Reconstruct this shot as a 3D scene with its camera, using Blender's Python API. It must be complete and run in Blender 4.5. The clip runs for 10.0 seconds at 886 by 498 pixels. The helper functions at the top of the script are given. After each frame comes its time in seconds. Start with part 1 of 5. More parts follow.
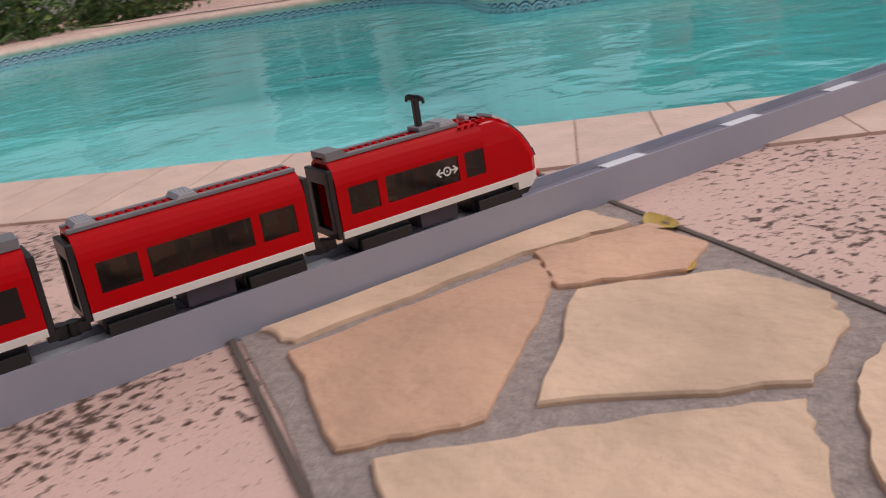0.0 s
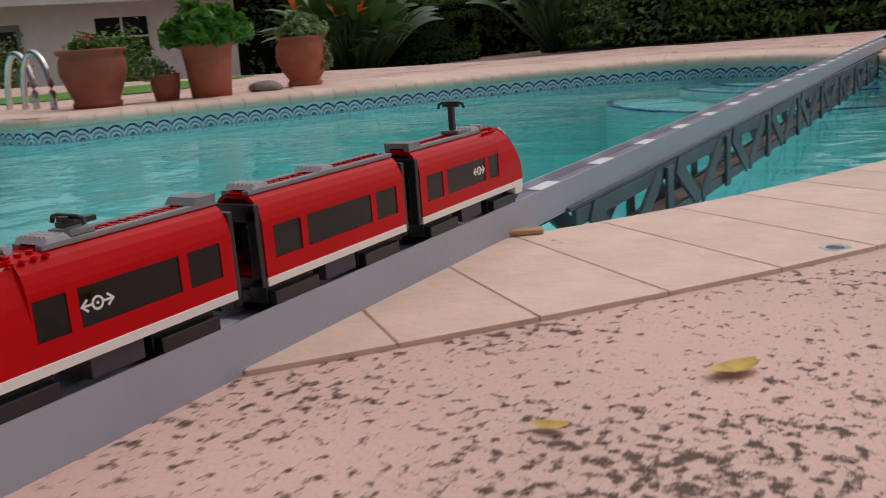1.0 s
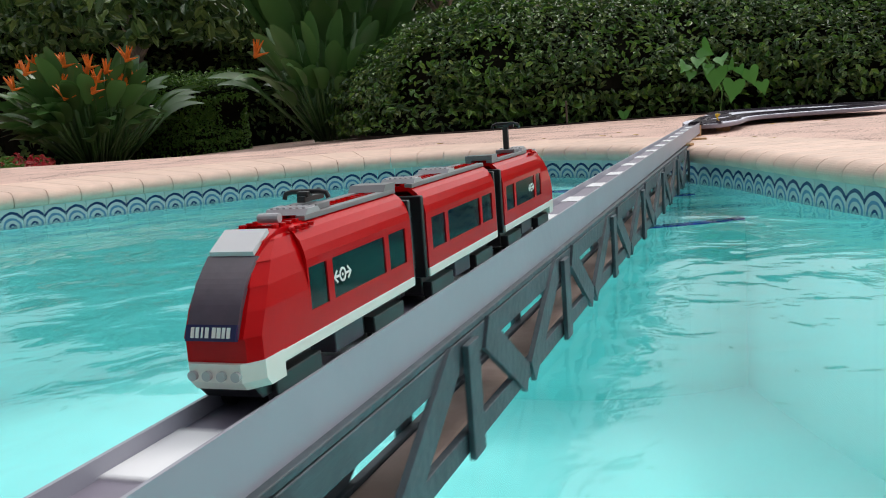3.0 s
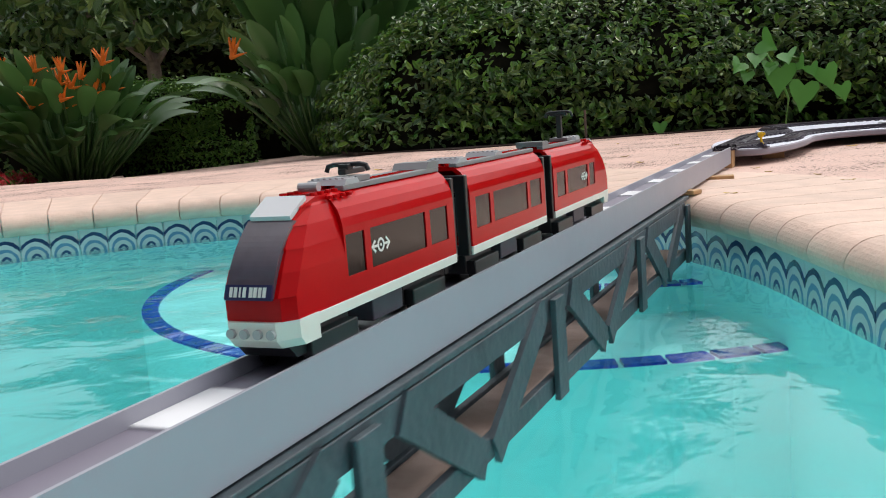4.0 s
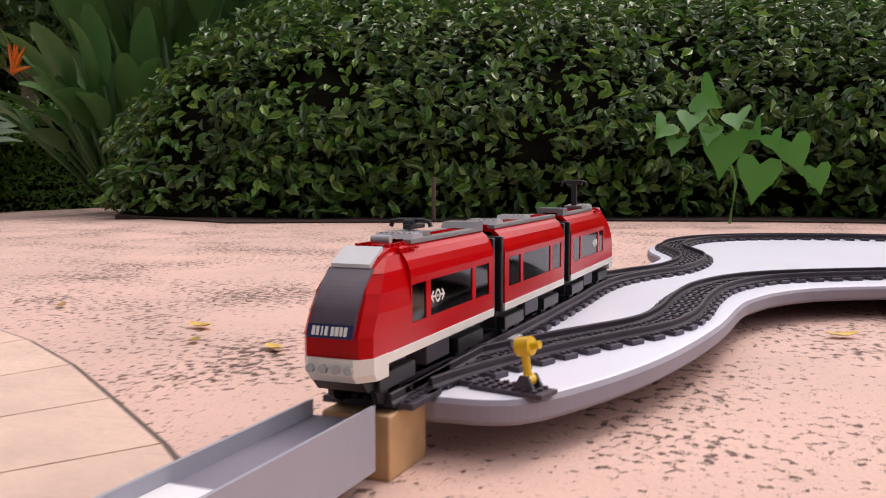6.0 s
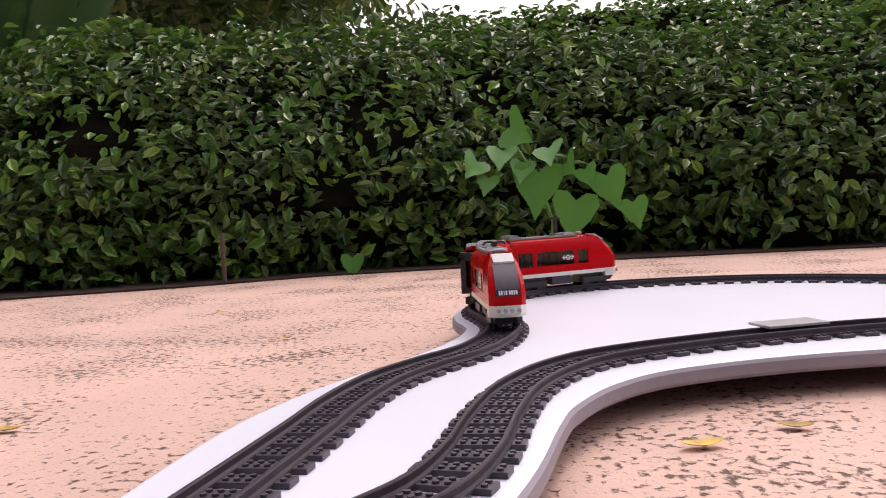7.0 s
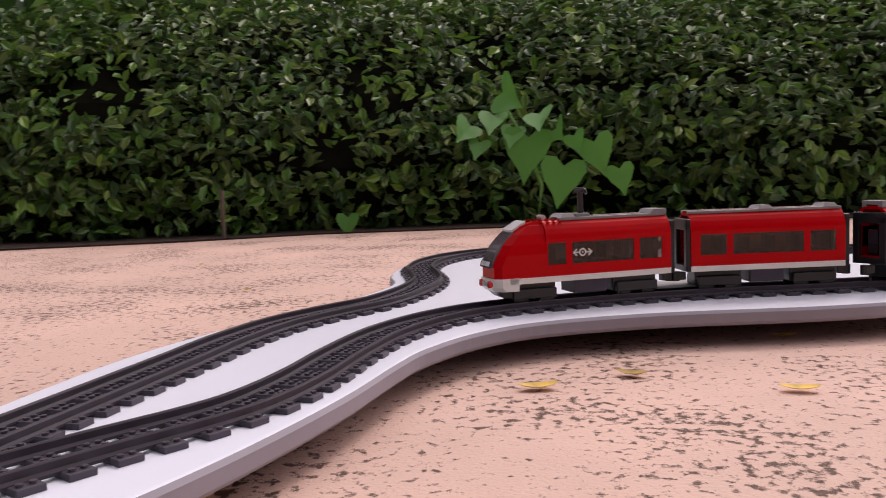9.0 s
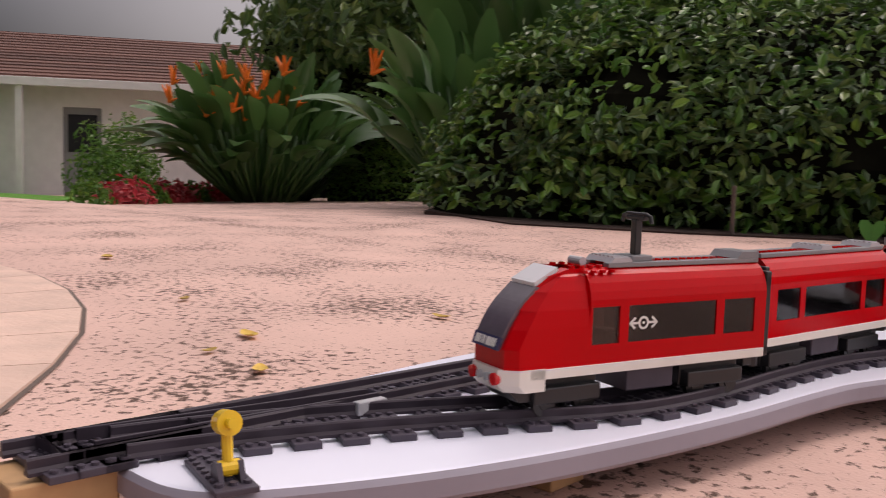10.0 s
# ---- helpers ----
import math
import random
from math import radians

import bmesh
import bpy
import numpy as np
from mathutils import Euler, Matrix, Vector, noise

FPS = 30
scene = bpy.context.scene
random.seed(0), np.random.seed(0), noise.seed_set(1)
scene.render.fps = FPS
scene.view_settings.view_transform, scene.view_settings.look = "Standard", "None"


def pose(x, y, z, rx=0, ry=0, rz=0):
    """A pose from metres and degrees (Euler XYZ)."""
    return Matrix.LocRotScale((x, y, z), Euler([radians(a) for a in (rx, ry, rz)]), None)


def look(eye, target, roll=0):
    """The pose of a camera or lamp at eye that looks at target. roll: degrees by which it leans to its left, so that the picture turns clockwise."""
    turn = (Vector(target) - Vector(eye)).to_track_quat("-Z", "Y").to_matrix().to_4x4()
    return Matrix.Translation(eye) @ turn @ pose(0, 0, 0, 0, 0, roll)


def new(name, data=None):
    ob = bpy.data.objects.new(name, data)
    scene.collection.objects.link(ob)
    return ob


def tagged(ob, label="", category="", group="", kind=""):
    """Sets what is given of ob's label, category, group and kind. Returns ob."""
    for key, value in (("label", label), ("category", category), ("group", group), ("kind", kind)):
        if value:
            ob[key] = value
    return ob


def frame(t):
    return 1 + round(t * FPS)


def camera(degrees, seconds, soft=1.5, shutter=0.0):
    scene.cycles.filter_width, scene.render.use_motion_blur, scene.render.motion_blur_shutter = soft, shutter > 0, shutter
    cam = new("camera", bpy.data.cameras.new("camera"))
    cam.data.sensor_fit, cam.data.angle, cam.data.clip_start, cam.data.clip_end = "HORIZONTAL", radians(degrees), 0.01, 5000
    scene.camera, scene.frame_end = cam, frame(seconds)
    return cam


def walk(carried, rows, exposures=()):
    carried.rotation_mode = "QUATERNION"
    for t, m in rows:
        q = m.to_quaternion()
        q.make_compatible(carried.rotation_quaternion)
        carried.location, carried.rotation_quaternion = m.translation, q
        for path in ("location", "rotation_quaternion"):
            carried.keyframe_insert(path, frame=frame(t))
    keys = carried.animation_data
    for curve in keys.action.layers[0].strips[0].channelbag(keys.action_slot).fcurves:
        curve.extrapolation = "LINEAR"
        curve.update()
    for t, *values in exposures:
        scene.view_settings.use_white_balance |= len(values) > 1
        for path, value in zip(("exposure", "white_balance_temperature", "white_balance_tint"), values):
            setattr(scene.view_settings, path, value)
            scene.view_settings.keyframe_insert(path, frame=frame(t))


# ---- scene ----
cam = camera(51.6, 10.0, soft=1.0, shutter=0.15)
PATH = [
    (0.0, (0.766, 5.354, 0.307), (-0.856, 6.339, -0.326), -8.8),
    (0.5, (0.616, 5.550, 0.274), (-0.679, 6.974, -0.271), -7.9),
    (1.0, (0.503, 5.825, 0.242), (-0.511, 7.487, -0.215), -4.3),
    (1.5, (0.391, 6.161, 0.224), (-0.355, 7.970, -0.191), -4.0),
    (2.0, (0.277, 6.458, 0.205), (-0.453, 8.280, -0.177), -6.5),
    (2.5, (0.277, 6.804, 0.202), (-0.370, 8.668, -0.122), -3.8),
    (4.0, (0.309, 8.903, 0.180), (-0.509, 10.706, -0.101), -4.2),
    (4.5, (0.318, 9.449, 0.172), (-0.593, 11.208, -0.098), -2.2),
    (5.0, (0.285, 10.001, 0.172), (-0.569, 11.788, -0.107), -1.6),
    (6.5, (0.272, 11.107, 0.218), (-0.373, 12.997, 0.103), -0.4),
    (7.0, (0.256, 11.225, 0.220), (-0.153, 13.180, 0.127), -3.0),
    (7.5, (0.272, 11.200, 0.231), (-0.053, 13.165, 0.048), -3.1),
    (8.0, (0.322, 11.180, 0.228), (0.076, 13.155, 0.034), -1.6),
    (8.5, (0.369, 11.168, 0.228), (0.155, 13.149, 0.056), -1.6),
    (9.0, (0.437, 11.164, 0.216), (-0.055, 13.095, 0.044), -1.9),
    (9.5, (0.500, 11.191, 0.215), (-0.541, 12.890, 0.042), 0.4),
    (10.0, (0.517, 11.215, 0.221), (-0.936, 12.576, 0.032), 1.7),
]
EXPOSURES = [(0.0, -1.0, 6450, 19), (1.2, -1.05, 6450, 15), (2.5, -0.6, 6350, 9), (5.0, -0.25, 6400, 11), (6.5, -0.32, 6800, 23), (7.0, -0.22, 6800, 23), (8.0, -0.45, 6800, 24), (10.0, -0.5, 6850, 24)]
walk(cam, [(t, look(eye, target, roll)) for t, eye, target, roll in PATH], EXPOSURES)

# ---- light ----
SUN_EL, SUN_AZ = 52, 20
world = bpy.data.worlds.new("world")
scene.world = world
world.use_nodes = True
wn = world.node_tree
sky = wn.nodes.new("ShaderNodeTexSky")
sky.sky_type, sky.sun_disc = "NISHITA", False
sky.sun_elevation, sky.sun_rotation = radians(SUN_EL), radians(SUN_AZ)
sky.dust_density, sky.air_density, sky.ozone_density = 6.0, 1.0, 0.6
back = wn.nodes["Background"]
back.inputs["Strength"].default_value = 0.15
cloud_at = wn.nodes.new("ShaderNodeTexCoord")
cloud = wn.nodes.new("ShaderNodeTexNoise")
cloud.inputs["Scale"].default_value, cloud.inputs["Detail"].default_value = 2.2, 5
wn.links.new(cloud_at.outputs["Generated"], cloud.inputs["Vector"])
# thin cloud, brightest towards the sun
toward = wn.nodes.new("ShaderNodeVectorMath")
toward.operation = "DOT_PRODUCT"
wn.links.new(cloud_at.outputs["Generated"], toward.inputs[0])
toward.inputs[1].default_value = (math.sin(radians(SUN_AZ)) * math.cos(radians(SUN_EL)), math.cos(radians(SUN_AZ)) * math.cos(radians(SUN_EL)), math.sin(radians(SUN_EL)))
glow = wn.nodes.new("ShaderNodeMapRange")
glow.inputs["From Min"].default_value, glow.inputs["From Max"].default_value = 0.05, 0.9
glow.inputs["To Min"].default_value, glow.inputs["To Max"].default_value = 0.6, 17.0
wn.links.new(toward.outputs["Value"], glow.inputs["Value"])
veil = wn.nodes.new("ShaderNodeMapRange")
veil.inputs["From Min"].default_value, veil.inputs["From Max"].default_value = 0.3, 0.7
veil.inputs["To Min"].default_value, veil.inputs["To Max"].default_value = 0.7, 1.2
wn.links.new(cloud.outputs["Fac"], veil.inputs["Value"])
lit = wn.nodes.new("ShaderNodeMath")
lit.operation = "MULTIPLY"
wn.links.new(glow.outputs[0], lit.inputs[0])
wn.links.new(veil.outputs[0], lit.inputs[1])
over = wn.nodes.new("ShaderNodeMix")
over.data_type = "RGBA"
over.inputs["Factor"].default_value = 0.75
wn.links.new(sky.outputs[0], over.inputs["A"])
wn.links.new(lit.outputs[0], over.inputs["B"])
wn.links.new(over.outputs["Result"], back.inputs["Color"])
lamp = bpy.data.lights.new("sun", "SUN")
lamp.energy, lamp.angle, lamp.color = 1.2, radians(14), (1.0, 0.95, 0.88)
sun = new("sun", lamp)
sun.matrix_world = look((0, 0, 0), (-math.sin(radians(SUN_AZ)) * math.cos(radians(SUN_EL)), -math.cos(radians(SUN_AZ)) * math.cos(radians(SUN_EL)), -math.sin(radians(SUN_EL))))


# ---- materials ----
def mat(name, color, rough=0.6, metal=0.0, vary=0.12, scale=20.0, bump=0.0, bscale=80.0, coat=0.0, perobj=0.0):
    m = bpy.data.materials.new(name)
    m.use_nodes = True
    n, l = m.node_tree.nodes, m.node_tree.links
    b = n["Principled BSDF"]
    b.inputs["Roughness"].default_value, b.inputs["Metallic"].default_value = rough, metal
    b.inputs["Coat Weight"].default_value = coat
    co = n.new("ShaderNodeTexCoord")
    no = n.new("ShaderNodeTexNoise")
    no.inputs["Scale"].default_value, no.inputs["Detail"].default_value = scale, 6
    l.new(co.outputs["Object"], no.inputs["Vector"])
    ramp = n.new("ShaderNodeValToRGB")
    ramp.color_ramp.elements[0].position, ramp.color_ramp.elements[1].position = 0.3, 0.7
    ramp.color_ramp.elements[0].color = (*[c * (1 - vary) for c in color], 1)
    ramp.color_ramp.elements[1].color = (*[min(1, c * (1 + vary)) for c in color], 1)
    l.new(no.outputs["Fac"], ramp.inputs["Fac"])
    last = ramp.outputs["Color"]
    if perobj:
        info = n.new("ShaderNodeObjectInfo")
        mr = n.new("ShaderNodeMapRange")
        mr.inputs["To Min"].default_value, mr.inputs["To Max"].default_value = 1 - perobj, 1 + perobj
        l.new(info.outputs["Random"], mr.inputs["Value"])
        hs = n.new("ShaderNodeHueSaturation")
        l.new(mr.outputs[0], hs.inputs["Value"])
        l.new(last, hs.inputs["Color"])
        last = hs.outputs["Color"]
    l.new(last, b.inputs["Base Color"])
    if bump:
        n2 = n.new("ShaderNodeTexNoise")
        n2.inputs["Scale"].default_value, n2.inputs["Detail"].default_value = bscale, 8
        l.new(co.outputs["Object"], n2.inputs["Vector"])
        bp = n.new("ShaderNodeBump")
        bp.inputs["Strength"].default_value, bp.inputs["Distance"].default_value = bump, 0.01
        l.new(n2.outputs["Fac"], bp.inputs["Height"])
        l.new(bp.outputs[0], b.inputs["Normal"])
    return m


def pitted(name, light, dark, pit):
    """Cast stone deck with dark elongated pits."""
    m = mat(name, light, 0.75, vary=0.1, scale=3.0)
    n, l = m.node_tree.nodes, m.node_tree.links
    b = n["Principled BSDF"]
    base = b.inputs["Base Color"].links[0].from_socket
    co = n.new("ShaderNodeTexCoord")
    mp = n.new("ShaderNodeMapping")
    mp.inputs["Scale"].default_value = (1.0, 0.85, 1.0)
    l.new(co.outputs["Object"], mp.inputs["Vector"])
    a = n.new("ShaderNodeTexNoise")
    a.inputs["Scale"].default_value, a.inputs["Detail"].default_value, a.inputs["Roughness"].default_value = pit, 4, 0.6
    l.new(mp.outputs[0], a.inputs["Vector"])
    c = n.new("ShaderNodeTexNoise")
    c.inputs["Scale"].default_value, c.inputs["Detail"].default_value = 4.5, 3
    l.new(co.outputs["Object"], c.inputs["Vector"])
    ad = n.new("ShaderNodeMath")
    ad.operation = "MULTIPLY_ADD"
    ad.inputs[1].default_value = 0.5
    l.new(c.outputs["Fac"], ad.inputs[0])
    l.new(a.outputs["Fac"], ad.inputs[2])
    r = n.new("ShaderNodeValToRGB")
    r.color_ramp.elements[0].position, r.color_ramp.elements[1].position = 0.812, 0.91
    r.color_ramp.elements[0].color, r.color_ramp.elements[1].color = (0, 0, 0, 1), (1, 1, 1, 1)
    l.new(ad.outputs[0], r.inputs["Fac"])
    sp = n.new("ShaderNodeTexNoise")
    sp.inputs["Scale"].default_value, sp.inputs["Detail"].default_value = 170, 2
    l.new(co.outputs["Object"], sp.inputs["Vector"])
    sr = n.new("ShaderNodeValToRGB")
    sr.color_ramp.elements[0].position, sr.color_ramp.elements[1].position = 0.64, 0.72
    sr.color_ramp.elements[1].color = (0.6, 0.6, 0.6, 1)
    l.new(sp.outputs["Fac"], sr.inputs["Fac"])
    mm = n.new("ShaderNodeMath")
    mm.operation = "MAXIMUM"
    l.new(r.outputs["Color"], mm.inputs[0])
    l.new(sr.outputs["Color"], mm.inputs[1])
    mx = n.new("ShaderNodeMix")
    mx.data_type = "RGBA"
    l.new(mm.outputs[0], mx.inputs["Factor"])
    l.new(base, mx.inputs["A"])
    mx.inputs["B"].default_value = (*dark, 1)
    l.new(mx.outputs["Result"], b.inputs["Base Color"])
    inv = n.new("ShaderNodeInvert")
    l.new(r.outputs["Color"], inv.inputs["Color"])
    fine = n.new("ShaderNodeTexNoise")
    fine.inputs["Scale"].default_value = 260
    l.new(co.outputs["Object"], fine.inputs["Vector"])
    sm = n.new("ShaderNodeMath")
    sm.operation = "MULTIPLY_ADD"
    sm.inputs[1].default_value = 0.25
    l.new(fine.outputs["Fac"], sm.inputs[0])
    l.new(inv.outputs["Color"], sm.inputs[2])
    bp = n.new("ShaderNodeBump")
    bp.inputs["Strength"].default_value, bp.inputs["Distance"].default_value = 0.7, 0.004
    l.new(sm.outputs[0], bp.inputs["Height"])
    l.new(bp.outputs[0], b.inputs["Normal"])
    return m


def leafmat(name, c1, c2, rough=0.35):
    m = bpy.data.materials.new(name)
    m.use_nodes = True
    n, l = m.node_tree.nodes, m.node_tree.links
    b = n["Principled BSDF"]
    b.inputs["Roughness"].default_value = rough
    g = n.new("ShaderNodeNewGeometry")
    r = n.new("ShaderNodeValToRGB")
    r.color_ramp.elements[0].color, r.color_ramp.elements[1].color = (*c1, 1), (*c2, 1)
    e = r.color_ramp.elements.new(0.75)
    e.color = (*[(a * 2 + d) / 3 for a, d in zip(c1, c2)], 1)
    l.new(g.outputs["Random Per Island"], r.inputs["Fac"])
    l.new(r.outputs["Color"], b.inputs["Base Color"])
    t = n.new("ShaderNodeBsdfTranslucent")
    l.new(r.outputs["Color"], t.inputs["Color"])
    mx = n.new("ShaderNodeMixShader")
    mx.inputs[0].default_value = 0.22
    l.new(b.outputs[0], mx.inputs[1])
    l.new(t.outputs[0], mx.inputs[2])
    l.new(mx.outputs[0], n["Material Output"].inputs["Surface"])
    return m


def watermat():
    m = bpy.data.materials.new("pool_water")
    m.use_nodes = True
    n, l = m.node_tree.nodes, m.node_tree.links
    n.remove(n["Principled BSDF"])
    co = n.new("ShaderNodeTexCoord")
    hs = []
    for s, d in ((2.2, 2), (9.0, 3)):
        w = n.new("ShaderNodeTexNoise")
        w.inputs["Scale"].default_value, w.inputs["Detail"].default_value = s, d
        w.inputs["Distortion"].default_value = 0.6
        l.new(co.outputs["Object"], w.inputs["Vector"])
        hs.append(w)
    ad = n.new("ShaderNodeMath")
    ad.operation = "MULTIPLY_ADD"
    ad.inputs[1].default_value = 0.22
    l.new(hs[1].outputs["Fac"], ad.inputs[0])
    l.new(hs[0].outputs["Fac"], ad.inputs[2])
    bp = n.new("ShaderNodeBump")
    bp.inputs["Strength"].default_value, bp.inputs["Distance"].default_value = 0.35, 0.05
    l.new(ad.outputs[0], bp.inputs["Height"])
    gl = n.new("ShaderNodeBsdfGlossy")
    gl.inputs["Roughness"].default_value = 0.02
    l.new(bp.outputs[0], gl.inputs["Normal"])
    tr = n.new("ShaderNodeBsdfTransparent")
    tr.inputs["Color"].default_value = (0.76, 0.97, 0.97, 1)
    fr = n.new("ShaderNodeFresnel")
    fr.inputs["IOR"].default_value = 1.33
    l.new(bp.outputs[0], fr.inputs["Normal"])
    mx = n.new("ShaderNodeMixShader")
    l.new(fr.outputs[0], mx.inputs[0])
    l.new(tr.outputs[0], mx.inputs[1])
    l.new(gl.outputs[0], mx.inputs[2])
    l.new(mx.outputs[0], n["Material Output"].inputs["Surface"])
    return m


def glassmat(name, tint, gloss=0.08):
    m = bpy.data.materials.new(name)
    m.use_nodes = True
    n, l = m.node_tree.nodes, m.node_tree.links
    n.remove(n["Principled BSDF"])
    tr = n.new("ShaderNodeBsdfTransparent")
    tr.inputs["Color"].default_value = (*tint, 1)
    gl = n.new("ShaderNodeBsdfGlossy")
    gl.inputs["Roughness"].default_value = 0.06
    fr = n.new("ShaderNodeFresnel")
    fr.inputs["IOR"].default_value = 1.5
    mx = n.new("ShaderNodeMixShader")
    l.new(fr.outputs[0], mx.inputs[0])
    l.new(tr.outputs[0], mx.inputs[1])
    l.new(gl.outputs[0], mx.inputs[2])
    l.new(mx.outputs[0], n["Material Output"].inputs["Surface"])
    return m


def tilemat():
    """Glazed border tile: concentric dark and pale blue rings on white, in the tile's own space."""
    m = bpy.data.materials.new("patterned_tile")
    m.use_nodes = True
    n, l = m.node_tree.nodes, m.node_tree.links
    b = n["Principled BSDF"]
    b.inputs["Roughness"].default_value = 0.15
    co = n.new("ShaderNodeTexCoord")
    mp = n.new("ShaderNodeMapping")
    mp.inputs["Location"].default_value = (0, 0, 0.03)
    mp.inputs["Scale"].default_value = (1, 0, 0.8)
    l.new(co.outputs["Object"], mp.inputs["Vector"])
    ln = n.new("ShaderNodeVectorMath")
    ln.operation = "LENGTH"
    l.new(mp.outputs[0], ln.inputs[0])
    no = n.new("ShaderNodeTexNoise")
    no.inputs["Scale"].default_value = 60
    l.new(co.outputs["Object"], no.inputs["Vector"])
    ad = n.new("ShaderNodeMath")
    ad.operation = "MULTIPLY_ADD"
    ad.inputs[1].default_value = 0.006
    l.new(no.outputs["Fac"], ad.inputs[0])
    l.new(ln.outputs["Value"], ad.inputs[2])
    r = n.new("ShaderNodeValToRGB")
    r.color_ramp.interpolation = "CONSTANT"
    cols = [(0.0, (0.55, 0.6, 0.62)), (0.025, (0.03, 0.07, 0.16)), (0.036, (0.5, 0.56, 0.58)), (0.055, (0.12, 0.25, 0.4)), (0.068, (0.55, 0.6, 0.62)), (0.085, (0.02, 0.05, 0.14)), (0.1, (0.55, 0.6, 0.6))]
    r.color_ramp.elements[0].color = (*cols[0][1], 1)
    r.color_ramp.elements[1].position, r.color_ramp.elements[1].color = cols[-1][0] * 8, (*cols[-1][1], 1)
    for p, c in cols[1:-1]:
        e = r.color_ramp.elements.new(p * 8)
        e.color = (*c, 1)
    mu = n.new("ShaderNodeMath")
    mu.operation = "MULTIPLY"
    mu.inputs[1].default_value = 15
    l.new(ad.outputs[0], mu.inputs[0])
    l.new(mu.outputs[0], r.inputs["Fac"])
    l.new(r.outputs["Color"], b.inputs["Base Color"])
    return m


DECK = pitted("pitted_deck", (0.67, 0.45, 0.375), (0.11, 0.06, 0.04), 92)
SLAB_A = mat("sandstone_pink", (0.66, 0.40, 0.26), 0.7, vary=0.18, scale=8, bump=0.45, bscale=60, perobj=0.12)
SLAB_B = mat("sandstone_cream", (0.72, 0.50, 0.34), 0.7, vary=0.22, scale=7, bump=0.5, bscale=48, perobj=0.08)
MORTAR = mat("mortar", (0.36, 0.29, 0.26), 0.9, vary=0.2, scale=120, bump=0.5, bscale=300)
JOINT = mat("joint", (0.12, 0.09, 0.075), 0.9)
COPING = mat("coping", (0.70, 0.50, 0.40), 0.6, vary=0.1, scale=14, bump=0.2, bscale=120, perobj=0.07)
TILE = tilemat()
PLASTER = mat("pool_plaster", (0.50, 0.95, 0.94), 0.7, vary=0.06, scale=3)
BLUETILE = mat("blue_tile", (0.014, 0.045, 0.46), 0.2, vary=0.3, scale=40, perobj=0.25)
WATER = watermat()
PVC = mat("grey_plastic", (0.33, 0.33, 0.385), 0.45, vary=0.04, scale=8, bump=0.05, bscale=60)
PVCIN = mat("channel_lining", (0.20, 0.18, 0.23), 0.5, vary=0.1, scale=10)
WHITEP = mat("white_plate", (0.80, 0.80, 0.82), 0.4, vary=0.04)
TRUSS = mat("truss_paint", (0.055, 0.075, 0.09), 0.55, vary=0.25, scale=14, bump=0.2, bscale=90)
PLANK = mat("truss_plank", (0.36, 0.26, 0.22), 0.7, vary=0.25, scale=9, bump=0.3, bscale=40)
RED = mat("red_plastic", (0.49, 0.0016, 0.0035), 0.2, vary=0.05)
RED.node_tree.nodes["Principled BSDF"].inputs["Specular IOR Level"].default_value = 0.12
WHITE = mat("white_plastic", (0.75, 0.72, 0.66), 0.3, vary=0.04)
BLACK = mat("black_plastic", (0.010, 0.010, 0.012), 0.35, vary=0.2)
GREY = mat("grey_brick", (0.20, 0.20, 0.21), 0.38, vary=0.08)
LGREY = mat("pale_grey_brick", (0.42, 0.42, 0.44), 0.28, vary=0.05)
DGREY = mat("dark_grey_brick", (0.070, 0.060, 0.078), 0.4, vary=0.12, scale=30)
RAIL = mat("rail_grey", (0.042, 0.033, 0.044), 0.42, vary=0.1, scale=30)
for m_ in (RAIL, DGREY):
    m_.node_tree.nodes["Principled BSDF"].inputs["Specular IOR Level"].default_value = 0.2
GLASS = glassmat("smoked_window", (0.44, 0.37, 0.34))
GLASSD = glassmat("dark_window", (0.08, 0.075, 0.085))
SIGN = mat("sign_blue", (0.03, 0.03, 0.09), 0.25)
PRINT = mat("white_print", (0.75, 0.74, 0.70), 0.35, vary=0.02)
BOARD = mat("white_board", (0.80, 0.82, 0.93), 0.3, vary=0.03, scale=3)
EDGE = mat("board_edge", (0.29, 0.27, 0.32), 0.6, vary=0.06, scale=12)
WOOD = mat("wood_block", (0.50, 0.30, 0.14), 0.65, vary=0.2, scale=25)
YELLOW = mat("yellow_plastic", (0.75, 0.50, 0.02), 0.25, vary=0.04)
DRYLEAF = mat("dry_leaf", (0.55, 0.36, 0.06), 0.6, vary=0.3, scale=60, perobj=0.35)
TERRA = mat("terracotta", (0.36, 0.105, 0.055), 0.75, vary=0.25, scale=7, bump=0.2, bscale=50, perobj=0.15)
SOIL = mat("garden_soil", (0.045, 0.025, 0.018), 0.95, vary=0.4, scale=12, bump=0.8, bscale=40)
# near-black, no specular: shade between the hedge leaves, put into the backing's colour
SHADE_CORE = mat("hedge_shade_core", (0.010, 0.010, 0.007), 0.95, vary=0.4, scale=10)
SHADE_CORE.node_tree.nodes["Principled BSDF"].inputs["Specular IOR Level"].default_value = 0.0
LEAF = leafmat("hedge_leaf", (0.03, 0.085, 0.02), (0.22, 0.31, 0.08), 0.36)
LEAFB = leafmat("bright_leaf", (0.06, 0.17, 0.02), (0.2, 0.34, 0.05), 0.4)
IVY = leafmat("ivy_leaf", (0.09, 0.30, 0.05), (0.2, 0.44, 0.11), 0.35)
BLADE = leafmat("strelitzia_leaf", (0.045, 0.12, 0.03), (0.13, 0.25, 0.07), 0.32)
GRASS = leafmat("grass_blade", (0.05, 0.17, 0.015), (0.13, 0.32, 0.03), 0.5)
